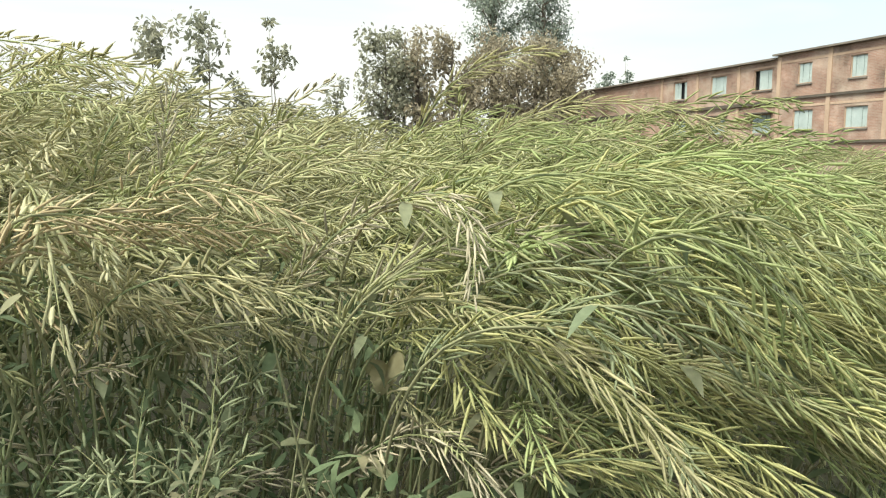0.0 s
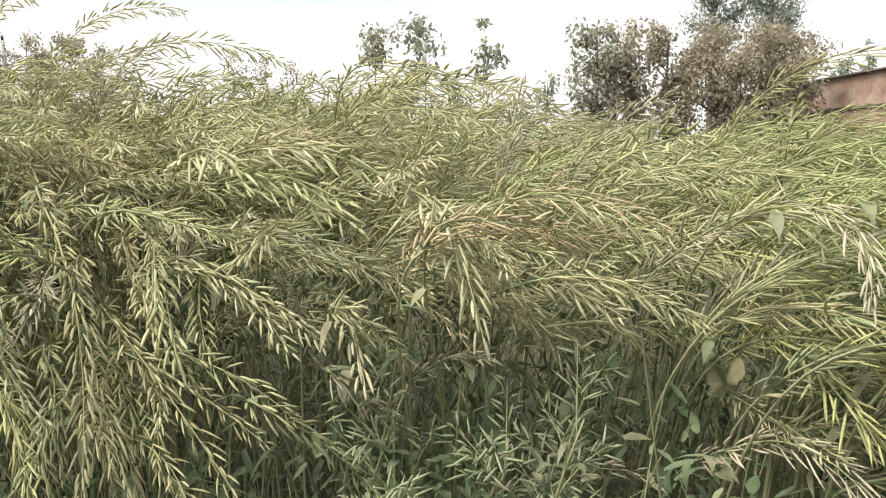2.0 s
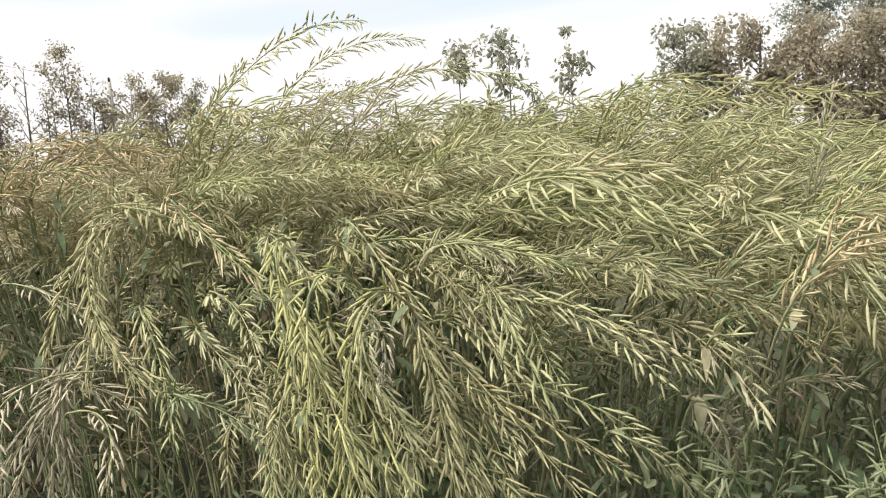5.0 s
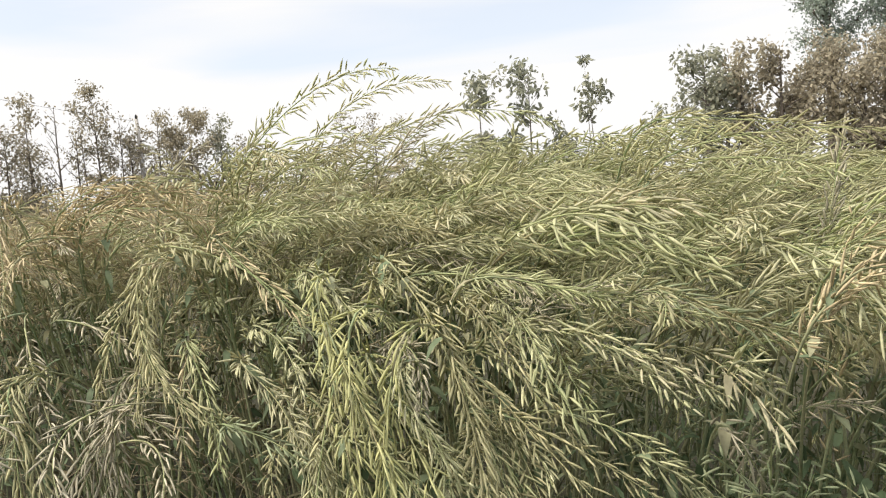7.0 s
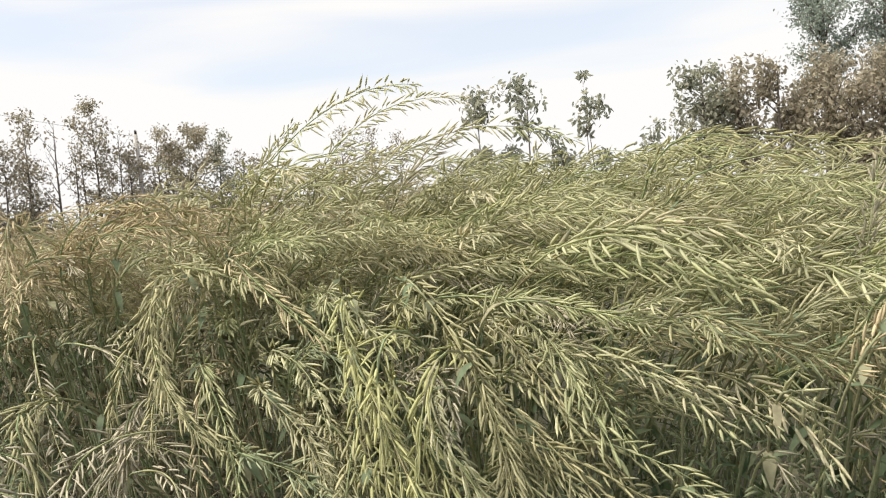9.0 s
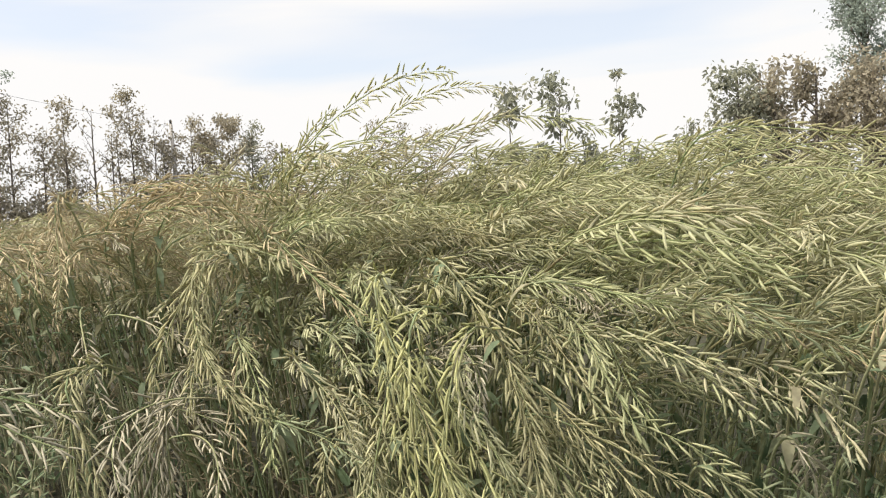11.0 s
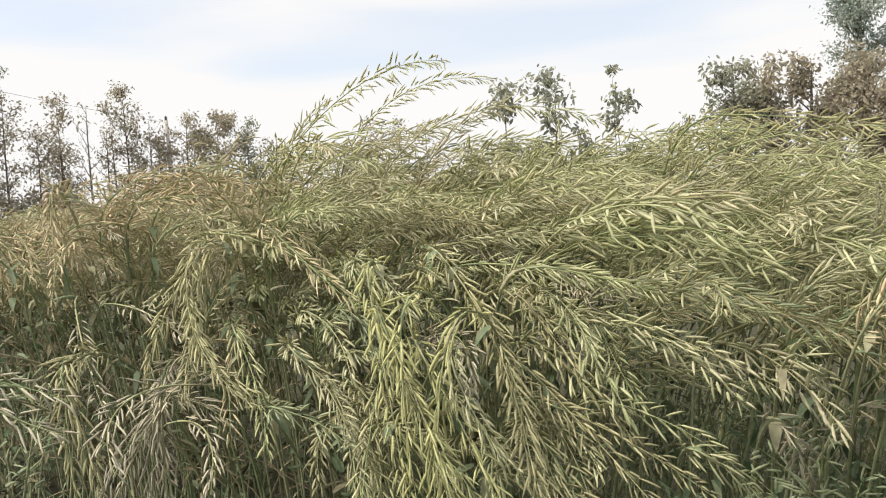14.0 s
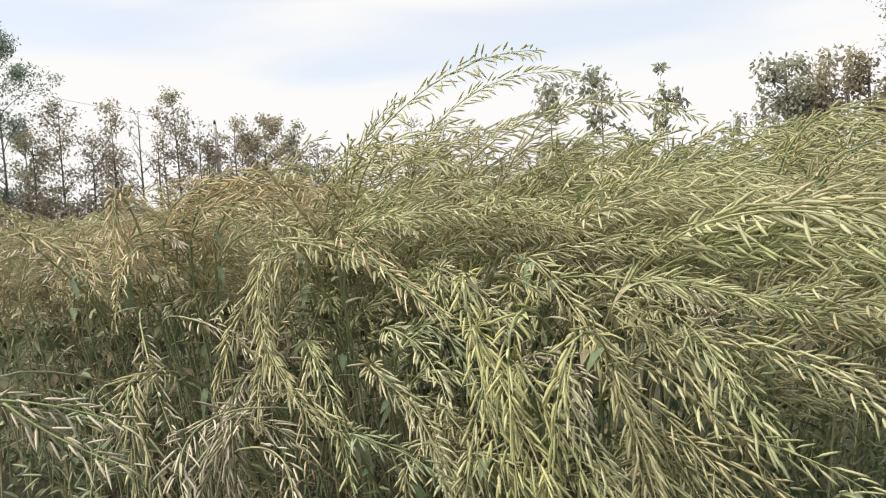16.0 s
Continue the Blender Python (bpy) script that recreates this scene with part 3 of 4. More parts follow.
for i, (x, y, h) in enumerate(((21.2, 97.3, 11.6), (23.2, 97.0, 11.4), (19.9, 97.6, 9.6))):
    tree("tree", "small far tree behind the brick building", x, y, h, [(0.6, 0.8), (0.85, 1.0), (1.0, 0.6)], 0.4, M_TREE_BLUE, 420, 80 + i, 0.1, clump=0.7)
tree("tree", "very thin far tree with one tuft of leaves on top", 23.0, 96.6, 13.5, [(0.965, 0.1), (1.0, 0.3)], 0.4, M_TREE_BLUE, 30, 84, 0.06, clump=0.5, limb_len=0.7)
LEFT_EYE = (-1.06, -0.28)
LEFT = "slim roadside tree with a patchy crown"
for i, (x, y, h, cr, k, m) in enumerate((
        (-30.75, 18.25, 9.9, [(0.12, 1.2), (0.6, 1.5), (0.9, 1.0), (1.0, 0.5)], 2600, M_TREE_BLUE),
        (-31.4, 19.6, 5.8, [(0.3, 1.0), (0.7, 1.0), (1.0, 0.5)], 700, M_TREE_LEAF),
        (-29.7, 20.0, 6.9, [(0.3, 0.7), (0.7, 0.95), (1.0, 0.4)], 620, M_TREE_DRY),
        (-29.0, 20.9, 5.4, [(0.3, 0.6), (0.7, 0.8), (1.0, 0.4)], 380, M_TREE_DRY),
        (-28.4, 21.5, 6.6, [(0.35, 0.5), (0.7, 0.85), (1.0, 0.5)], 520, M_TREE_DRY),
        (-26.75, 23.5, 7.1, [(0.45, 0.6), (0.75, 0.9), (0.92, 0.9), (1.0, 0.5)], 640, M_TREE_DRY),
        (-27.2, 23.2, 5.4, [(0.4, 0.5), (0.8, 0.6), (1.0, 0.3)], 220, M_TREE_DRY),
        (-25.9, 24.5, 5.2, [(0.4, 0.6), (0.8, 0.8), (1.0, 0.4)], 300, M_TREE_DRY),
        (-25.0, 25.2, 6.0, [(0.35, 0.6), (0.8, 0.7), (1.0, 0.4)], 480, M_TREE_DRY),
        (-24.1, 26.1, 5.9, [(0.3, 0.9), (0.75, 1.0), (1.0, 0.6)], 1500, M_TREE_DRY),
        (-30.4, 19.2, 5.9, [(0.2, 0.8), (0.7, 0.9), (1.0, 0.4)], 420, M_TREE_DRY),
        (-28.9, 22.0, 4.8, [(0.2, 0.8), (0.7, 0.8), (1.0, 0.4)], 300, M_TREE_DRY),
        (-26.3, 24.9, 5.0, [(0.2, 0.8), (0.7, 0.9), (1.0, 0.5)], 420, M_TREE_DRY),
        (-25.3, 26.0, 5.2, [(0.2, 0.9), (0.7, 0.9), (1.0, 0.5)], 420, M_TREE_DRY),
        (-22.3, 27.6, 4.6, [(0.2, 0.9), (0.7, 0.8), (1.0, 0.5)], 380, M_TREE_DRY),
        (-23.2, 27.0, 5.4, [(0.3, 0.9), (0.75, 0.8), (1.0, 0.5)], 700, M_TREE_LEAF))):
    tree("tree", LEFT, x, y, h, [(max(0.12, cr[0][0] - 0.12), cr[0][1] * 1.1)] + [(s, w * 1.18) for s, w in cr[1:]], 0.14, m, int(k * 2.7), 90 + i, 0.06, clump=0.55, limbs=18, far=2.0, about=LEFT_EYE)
tree("bare_tree", "leafless tree with thin upward twigs", -27.75, 22.4, 6.5, [(0.35, 0.7), (0.7, 0.9), (1.0, 0.5)], 0.2, M_TREE_DRY, 30, 110, 0.07, bare=True, limb_len=1.3, far=2.0, about=LEFT_EYE)
tree("bare_tree", "leafless tree with thin upward twigs", -26.2, 24.2, 5.9, [(0.3, 0.6), (0.7, 0.8), (1.0, 0.5)], 0.15, M_TREE_DRY, 120, 112, 0.05, bare=True, limb_len=1.2, far=2.0, about=LEFT_EYE)
tree("bare_tree", "leafless tree with thin upward twigs", -27.3, 22.9, 5.6, [(0.35, 0.6), (0.7, 0.7), (1.0, 0.4)], 0.2, M_TREE_DRY, 40, 111, 0.06, bare=True, limb_len=1.2, far=2.0, about=LEFT_EYE)
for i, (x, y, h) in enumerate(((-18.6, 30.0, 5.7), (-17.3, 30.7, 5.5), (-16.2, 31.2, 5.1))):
    tree("tree", "thin tree with sparse small leaves, coloured paler for distance haze", x, y, h, [(0.4, 0.6), (0.8, 0.8), (1.0, 0.5)], 0.13, M_TREE_DRY, 420, 120 + i, 0.05, clump=0.5, far=2.0, about=LEFT_EYE)
# the shrubs' pale leaf colour carries distance haze, not dust
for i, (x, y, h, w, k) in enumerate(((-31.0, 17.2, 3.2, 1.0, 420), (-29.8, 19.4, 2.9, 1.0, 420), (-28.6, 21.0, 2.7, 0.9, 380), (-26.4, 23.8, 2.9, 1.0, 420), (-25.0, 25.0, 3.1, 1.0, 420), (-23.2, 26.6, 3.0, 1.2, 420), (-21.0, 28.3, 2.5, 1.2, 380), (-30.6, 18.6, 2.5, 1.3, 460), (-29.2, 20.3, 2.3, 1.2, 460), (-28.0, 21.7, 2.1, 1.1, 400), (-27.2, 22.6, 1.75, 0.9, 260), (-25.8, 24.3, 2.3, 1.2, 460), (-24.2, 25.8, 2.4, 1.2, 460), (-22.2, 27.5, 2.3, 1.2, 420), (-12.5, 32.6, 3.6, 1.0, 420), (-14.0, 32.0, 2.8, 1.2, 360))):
    tree("shrub", "low roadside shrub with leaf colour paled for distance haze", x, y, h, [(0.03, w), (0.6, w), (1.0, w * 0.5)], 0.14, M_TREE_DRY, int(k * 2.8), 140 + i, 0.05, clump=0.8, category="shrub", far=2.0, about=LEFT_EYE)


def utility_pole():
    root = tagged(new("utility_pole"), "grey concrete utility pole leaning slightly, with a crossarm", "pole")
    root.matrix_world = pose(-50.1, 49.9, 0, 0, -1.5, 0)
    g = Geo()
    g.tube([(0, 0, -0.2), (0, 0, 5), (0, 0, 10.4)], [0.24, 0.2, 0.14], 8)
    part("pole", g, M_PALE, root)
    g = Geo()
    g.box(-0.55, -0.06, 8.4, 0.55, 0.06, 8.52)
    part("crossarm", g, M_CONC, root)
    g = Geo()
    g.tube([(0, 0, 10.38), (0, 0, 10.7), (0, 0, 10.8)], [0.1, 0.1, 0.04], 6)
    part("insulator", g, M_DARK, root)
    w = Geo()
    a, b = np.array([-50.3, 49.9, 10.2]), np.array([-66.0, 26.3, 16.6])
    w.tube([a + (b - a) * s - np.array([0, 0, 1.8 * s * (1 - s)]) for s in np.linspace(0, 1, 14)], [0.014] * 14, 4)
    tagged(part("overhead_wire", w, M_DARK), "thin black overhead wire sagging from the pole", "wire")


utility_pole()
g = Geo()
g.box(-1.6, -0.15, 0, 1.6, 0.15, 2.6)
g.box(-1.7, -0.2, 2.603, 1.7, 0.2, 2.72)
ww = tagged(part("boundary_wall", g, M_WHITEWASH, smooth=False), "short whitewashed wall behind the roadside trees", "wall")
ww.matrix_world = pose(-58.0, 49.0, 0, 0, 0, 40)


# ---- the crop ----
RIDGE_X = (-6.0, -4.5, -3.6, -3.0, -2.5, -2.0, -1.5, -1.1, -0.7, -0.3, 0.1, 0.5, 0.9, 1.4, 2.2)
RIDGE_H = (0.02, 0.06, 0.15, 0.25, 0.22, 0.14, 0.11, 0.14, 0.00, -0.04, 0.0, 0.02, -0.17, -0.21, -0.19)


def canopy(x, y):
    """Height of the crop's top: a slope at the field's edge, then nearly level with swells along it."""
    h = float(np.interp(y, [0.9, 1.2, 1.5, 1.85, 2.3, 2.8, 6.0], [1.02, 1.22, 1.36, 1.48, 1.52, 1.52, 1.45]))
    return h + float(np.interp(y, [1.5, 2.1, 3.2, 5.0], [0.0, 1.0, 1.0, 0.3])) * float(np.interp(x, RIDGE_X, RIDGE_H))


def plant_axes(r, style):
    """The stem of a plant that leans along its own +x, and its racemes as (points, share that is bare)."""
    lean = {"arch": 34, "droop": 46}[style] + r.normal(0, 5)
    stem = arc((0, 0, -0.02), r.normal(0, 8), r.uniform(1, 8), lean, {"arch": 1.22, "droop": 1.12}[style], 10, 1.3)
    racemes = []
    for i in range(8):
        s = 0.64 + 0.05 * i
        p, d = along(stem, min(s, 0.995))
        th = math.degrees(math.acos(max(-1, min(1, d[2]))))
        az = max(-50, min(50, r.normal(0, 34 if style == "arch" else 42)))
        end = min(r.normal(92, 11), 106) if style == "arch" else r.normal(116, 14)
        bare = r.uniform(0.06, 0.18) + 0.30 * (1 - s)
        ln = bare + r.uniform(0.36, 0.50)
        racemes.append((arc(p, az, min(th + r.uniform(0, 22), 55), end, ln, 12, 0.9), bare / ln))
    return stem, racemes


def mustard_plant(seed, style):
    """One plant: stem, side branches that end in racemes, lower leaves; and its height."""
    r = np.random.default_rng(seed)
    root = new("mustard_plant")
    tagged(root, {"arch": "ripening mustard plant bent over by wind, heavy with pods", "droop": "lodged mustard plant with drooping pod-laden racemes"}[style], "plant", "mustard crop")
    stem, racemes = plant_axes(r, style)
    g = Geo()
    n = len(stem)
    g.tube(stem, [0.0085 * (1 - 0.70 * i / (n - 1)) for i in range(n)], 6)
    for i in range(4):
        p, d = along(stem, r.uniform(0.22, 0.7))
        q = arc(p, r.uniform(-180, 180), r.uniform(15, 40), r.uniform(30, 90), r.uniform(0.2, 0.45), 6)
        g.tube(q, [0.0028 * (1 - 0.6 * v / 6) for v in range(7)], 4)
    part("stem", g, M_STEM, root)
    for pts, bare in racemes:
        g = Geo()
        raceme_geo(g, pts, int(r.integers(32, 42)), bare, r, r.uniform(0.050, 0.062))
        part("raceme", g, [M_STALK, M_POD], root)
    for i in range(6):
        p, d = along(stem, r.uniform(0.25, 0.88))
        g = Geo()
        g.leaf(p, aim(r.uniform(50, 150), r.uniform(0, 360)), (0, 0, 1), r.uniform(0.045, 0.10), r.uniform(0.014, 0.032), r.uniform(-0.1, 0.6), 0, 4)
        part("leaf", g, M_LEAF, root)
    return root, max(float(pts[:, 2].max()) for pts, bare in racemes) + 0.01


ARCH = [mustard_plant(200 + i, "arch") for i in range(12)]
DROOP = [mustard_plant(240 + i, "droop") for i in range(6)]


def sow():
    r = np.random.default_rng(11)
    used, turn_of = set(), {}
    y = 1.58
    while y < 2.5:
        step = 0.21 if y < 2.4 else 0.30
        x = -1.06 - 1.65 * y - 0.75
        while x < 0.6 * y + 0.35:
            bx, by = x + r.uniform(-0.09, 0.09), y + r.uniform(-0.09, 0.09)
            clear = -1.2 < bx < -0.15 or bx < -2.3
            if by < (2.02 if bx < -2.3 else 1.86 if clear else 1.62) or (-1.79 < bx < -1.74 and by < 2.05):
                x += step * 1.05
                continue
            if by < 1.8 and not clear:
                style, az = DROOP if r.random() < 0.45 else ARCH, r.normal(-40, 26)
            elif by < 2.1 and not clear:
                style, az = DROOP if r.random() < 0.3 else ARCH, r.normal(-26, 26)
            elif bx > 0.1:
                style, az = DROOP if r.random() < 0.6 else ARCH, r.normal(-42, 18)
            else:
                style, az = ARCH, r.normal(-8, 24)
            if bx < -0.3 and math.sin(radians(az)) < (1.36 - by) / 1.15:
                az = math.degrees(math.asin((1.36 - by) / 1.15))
            turn_of[id(style)] = turn_of.get(id(style), -1) + 1
            ob, top = style[turn_of[id(style)] % len(style)]
            reach = 0.42
            want = canopy(bx + reach * math.cos(radians(az)), by + reach * math.sin(radians(az)))
            if bx > -0.3:
                want = min(want, canopy(bx + 0.8 * math.cos(radians(az)), by + 0.4 * math.sin(radians(az))))
            sc = want / top * r.uniform(0.94, 1.03 if bx < -0.3 else 0.99)
            m = pose(bx, by, 0, r.normal(0, 2.5), r.normal(0, 2.5), az)
            if id(ob) in used:
                ob = copy_thing(ob, m)
            else:
                used.add(id(ob))
                ob.matrix_basis = m
            ob.scale = (sc, sc, sc)
            x += step * 1.05
        y += step
    for ob, top in ARCH + DROOP:
        if id(ob) not in used:
            for o in (*ob.children_recursive, ob):
                bpy.data.objects.remove(o)


sow()

HERO_MATS = {"P": (M_POD, "seed-laden mustard plant with an arching green-gold raceme"), "L": (M_POD_LIME, "mustard plant with a drooping lime-green raceme"),
             "L2": (M_POD_STRAW, "mustard plant with yellowish-green hanging pods"), "Y": (M_POD_STRAW, "mustard plant with ripe straw-yellow pods"),
             "G": (M_POD_GREEN, "unripe mustard plant with fresh green pods"), "G2": (M_POD_GREY, "mustard plant with pale greyish pods"),
             "T": (M_POD_TAN, "dried mustard plant with orange-tan pods"), "T2": (M_POD_TAN, "half-dried mustard plant with sparse brownish pods")}
HERO_MATS["S"] = (M_POD_GREY, "thin mustard plant with widely spaced pale greyish pods")
HERO_MATS["D"] = (M_POD_TAN, "dead upright mustard stalk with a few dry pods")
hero_count = [0]


def pod_mesh(seed, mat):
    g = Geo()
    one = np.ones(1)
    g.pods(np.array([[-0.010, 0.0, -0.012]]), np.zeros((1, 3)), np.array([[1.0, 0, 0]]), one * 0.056, one * 0.0068, np.array([[0.08, 0.02 * seed, -0.07]]), 5)
    return g.mesh("seed_pod", [mat])


POD_MESHES = {}


def single_pods(root, pts, n, start, r, size, mat, spread=30.0, hang=0.22, thick=0.003):
    """A raceme whose pods are pieces of their own on a bare stalk."""
    g = Geo()
    k = len(pts) - 1
    g.tube(pts, [thick * (1.0 - 0.75 * i / k) for i in range(k + 1)], 6, 0)
    stalk = part("raceme", g, M_STALK, root)
    foot, q, w, ln, wd, bend = pod_places(pts, n, start, r, size, spread, hang, 0.93)
    for i in range(n):
        key = (i % 4, mat.name)
        if key not in POD_MESHES:
            POD_MESHES[key] = pod_mesh(i % 4, mat)
        ob = new("seed_pod", POD_MESHES[key])
        ob.parent = stalk
        turn = Vector(w[i]).to_track_quat("X", "Z").to_matrix().to_4x4()
        ob.matrix_basis = Matrix.Translation(q[i]) @ turn @ pose(0, 0, 0, r.uniform(-40, 40)) @ Matrix.Diagonal((ln[i] / 0.056, wd[i] / 0.0068, wd[i] / 0.0068, 1))


def along_length(pts, dist):
    """The point dist metres along a line of points."""
    step = np.linalg.norm(np.diff(pts, axis=0), axis=1)
    at = np.concatenate([[0.0], np.cumsum(step)])
    return np.array([np.interp(dist, at, pts[:, i]) for i in range(3)])


def hero(x, y, z, az, th0, th1, length, az1, kind, single=False, dense=118, size=0.053):
    """A raceme that starts at (x, y, z) and bends from th0 to th1, on a stem of its own that rises from the ground."""
    hero_count[0] += 1
    r = np.random.default_rng(500 + hero_count[0])
    mat, label = HERO_MATS[kind]
    root = tagged(new("mustard_plant"), label, "plant", "mustard crop")
    p = np.array([x, y, z])
    d0 = aim(th0, az)
    back = p - d0 * min(0.28, 0.4 * z)
    base = np.array([back[0] - 0.06 + r.uniform(-0.05, 0.05), max(back[1] + 0.34, 1.6) + r.uniform(0, 0.15), -0.02])
    root.matrix_world = Matrix.Translation(base)
    s = np.linspace(0, 1, 15)[:, None]
    knee = base + np.array([0.0, 0.0, 0.75 * back[2]])
    stem = (1 - s) ** 3 * base + 3 * s * (1 - s) ** 2 * knee + 3 * s ** 2 * (1 - s) * back + s ** 3 * p - base
    g = Geo()
    g.tube(stem, [0.0040 - 0.0017 * i / 14 for i in range(15)], 6)
    part("stem", g, M_STEM, root)
    pts = arc(p - base, az, th0, th1, length, 14, 1.0, az1)
    dense, size, spread = dense * r.uniform(0.72, 1.12), size * r.uniform(0.85, 1.15) * (1.30 if x > -0.1 else 1.0), r.uniform(22, 33) if x > -0.1 else r.uniform(27, 42)
    if kind != "S":
        pts = np.concatenate([stem[9:14], pts])
    length = float(np.linalg.norm(np.diff(pts, axis=0), axis=1).sum())
    pts = np.array([along_length(pts, v) for v in np.linspace(0, length, 20)])
    n = max(8, int(length * dense * {"T2": 0.65, "D": 0.3, "S": 0.72}.get(kind, 1.0)))
    if single:
        single_pods(root, pts, n, 0.06, r, size, mat, spread)
    else:
        g = Geo()
        raceme_geo(g, pts, n, 0.06, r, size, spread, wide=0.93)
        part("raceme", g, [M_STALK, mat], root)
    for i in range(2):
        q, _ = along(stem, r.uniform(0.45, 0.9))
        g = Geo()
        g.leaf(q, aim(r.uniform(70, 130), r.uniform(0, 360)), (0, 0, 1), r.uniform(0.05, 0.10), r.uniform(0.014, 0.03), r.uniform(0.1, 0.6), 0, 4)
        part("leaf", g, M_LEAF, root)
    return root


def heroes():
    hero(-2.44, 1.77, 1.68, -14, 54, 104, 0.87, -32, 'P', single=True)
    hero(-2.45, 2.18, 1.71, -9, 41, 108, 0.71, -1, 'P', single=True)
    hero(-2.07, 1.93, 1.67, 21, 55, 120, 0.71, 15, 'P', single=True)
    hero(-2.06, 2.09, 1.65, 19, 72, 113, 0.55, 15, 'P')
    hero(-2.67, 1.81, 1.63, 16, 50, 126, 0.47, 15, 'Y')
    hero(-2.53, 1.89, 1.66, 21, 73, 110, 0.59, 15, 'Y')
    hero(-1.92, 1.92, 1.67, 10, 53, 60, 0.22, 10, 'G2')
    hero(-2.31, 2.09, 1.71, 4, 82, 76, 0.33, 7, 'G2')
    hero(-2.55, 1.89, 1.69, 3, 42, 56, 0.26, -8, 'P')
    hero(-1.89, 2.03, 1.59, 3, 48, 102, 0.28, -1, 'P')
    hero(-0.68, 1.47, 1.06, 53, 11, 16, 0.36, 48, 'D')
    hero(-1.73, 1.05, 1.27, -46, 150, 158, 0.54, -44, 'L', single=True)
    hero(-1.51, 0.95, 1.15, -168, 168, 178, 0.39, -52, 'L')
    hero(-1.60, 0.94, 1.19, -78, 175, 169, 0.43, 7, 'L')
    hero(-1.66, 1.00, 1.18, -30, 138, 158, 0.50, -32, 'L')
    hero(-1.55, 0.99, 1.10, -20, 140, 155, 0.42, -25, 'L')
    hero(-1.72, 1.04, 1.06, -90, 150, 162, 0.40, -80, 'L2')
    hero(-1.63, 1.27, 1.31, -26, 131, 155, 0.71, -65, 'Y', single=True)
    hero(-1.47, 1.18, 1.13, -38, 150, 142, 0.47, -29, 'Y')
    hero(-1.38, 1.20, 1.04, -13, 131, 131, 0.46, -21, 'Y')
    hero(-1.33, 1.19, 0.99, -4, 109, 124, 0.34, -5, 'Y')
    hero(-1.57, 1.33, 1.31, -6, 92, 106, 0.47, -13, 'P')
    hero(-1.30, 1.27, 1.18, -5, 93, 130, 0.40, -37, 'P', single=True)
    hero(-1.26, 1.30, 1.12, -59, 123, 131, 0.20, -40, 'P')
    hero(-1.15, 1.17, 1.00, 10, 112, 134, 0.21, 6, 'P')
    hero(-2.05, 1.15, 1.41, -19, 123, 118, 0.33, -16, 'T2')
    hero(-0.97, 1.31, 1.23, 13, 119, 99, 0.27, 16, 'G', single=True)
    hero(-0.84, 1.19, 1.11, 72, 120, 135, 0.26, 87, 'P')
    hero(-0.66, 1.34, 1.17, 54, 133, 111, 0.33, 47, 'Y')
    hero(-0.67, 1.24, 1.26, 64, 88, 109, 0.56, 44, 'T')
    hero(-0.63, 1.23, 1.30, 64, 97, 102, 0.62, 53, 'T')
    hero(-0.64, 1.44, 1.13, 18, 128, 100, 0.29, 22, 'Y')
    hero(-0.77, 1.49, 0.94, -15, 56, 101, 0.17, -32, 'G2')
    hero(-0.42, 1.51, 1.05, 34, 96, 110, 0.34, 36, 'P')
    hero(-1.00, 1.19, 0.89, 54, 126, 149, 0.30, 52, 'P')
    hero(-0.88, 1.24, 0.95, 79, 130, 121, 0.40, 81, 'G2')
    hero(-0.53, 1.44, 0.70, 22, 67, 118, 0.30, 14, 'G2')
    hero(-1.47, 0.96, 1.07, 0, 154, 135, 0.18, 6, 'P')
    hero(-1.90, 0.99, 1.00, 2, 103, 128, 0.15, -4, 'G')
    hero(0.02, 1.38, 1.28, -10, 119, 138, 0.76, -11, 'P', single=True)
    hero(0.33, 1.27, 1.28, -14, 130, 117, 0.47, -10, 'L', single=True)
    hero(0.44, 1.13, 1.15, 29, 136, 120, 0.49, 20, 'P')
    hero(0.58, 1.24, 1.27, 17, 122, 142, 0.29, 15, 'P')
    hero(0.13, 1.25, 1.06, 11, 148, 136, 0.36, 11, 'P')
    hero(0.01, 1.41, 1.02, -62, 125, 105, 0.26, -60, 'L', single=True)
    hero(-0.65, 1.31, 1.25, 65, 130, 129, 0.46, 34, 'P')
    hero(-0.40, 1.52, 1.08, 32, 135, 130, 0.19, 34, 'Y')
    hero(0.03, 2.24, 1.60, -44, 61, 99, 0.36, -25, 'Y')
    hero(-0.41, 1.82, 1.47, -30, 55, 74, 0.21, -28, 'G2')
    hero(0.27, 2.23, 1.51, -18, 74, 123, 0.62, -44, 'Y')
    hero(-0.06, 1.87, 1.37, -43, 94, 91, 0.87, -59, 'P')
    hero(0.11, 1.56, 1.35, -38, 93, 120, 0.51, -74, 'P')
    hero(0.23, 1.41, 1.36, -20, 93, 135, 0.55, -40, 'P')
    hero(0.46, 1.96, 1.43, -36, 103, 114, 0.80, -96, 'P')
    hero(0.18, 1.17, 1.12, 21, 104, 148, 0.65, 20, 'L')
    hero(0.32, 1.13, 1.15, 22, 113, 127, 0.48, 18, 'G')
    hero(-0.10, 1.63, 1.19, -54, 97, 111, 0.33, -68, 'L', single=True)
    hero(-0.17, 1.63, 1.16, -30, 112, 134, 0.23, -47, 'P')
    hero(-1.00, 1.74, 1.57, -13, 78, 104, 0.47, -13, 'Y')
    hero(-1.03, 1.80, 1.66, -28, 97, 106, 0.41, -19, 'Y')
    hero(-1.00, 1.73, 1.53, -21, 83, 116, 0.43, -24, 'P')
    hero(-0.65, 1.77, 1.44, 34, 11, 15, 0.17, 33, 'G2')
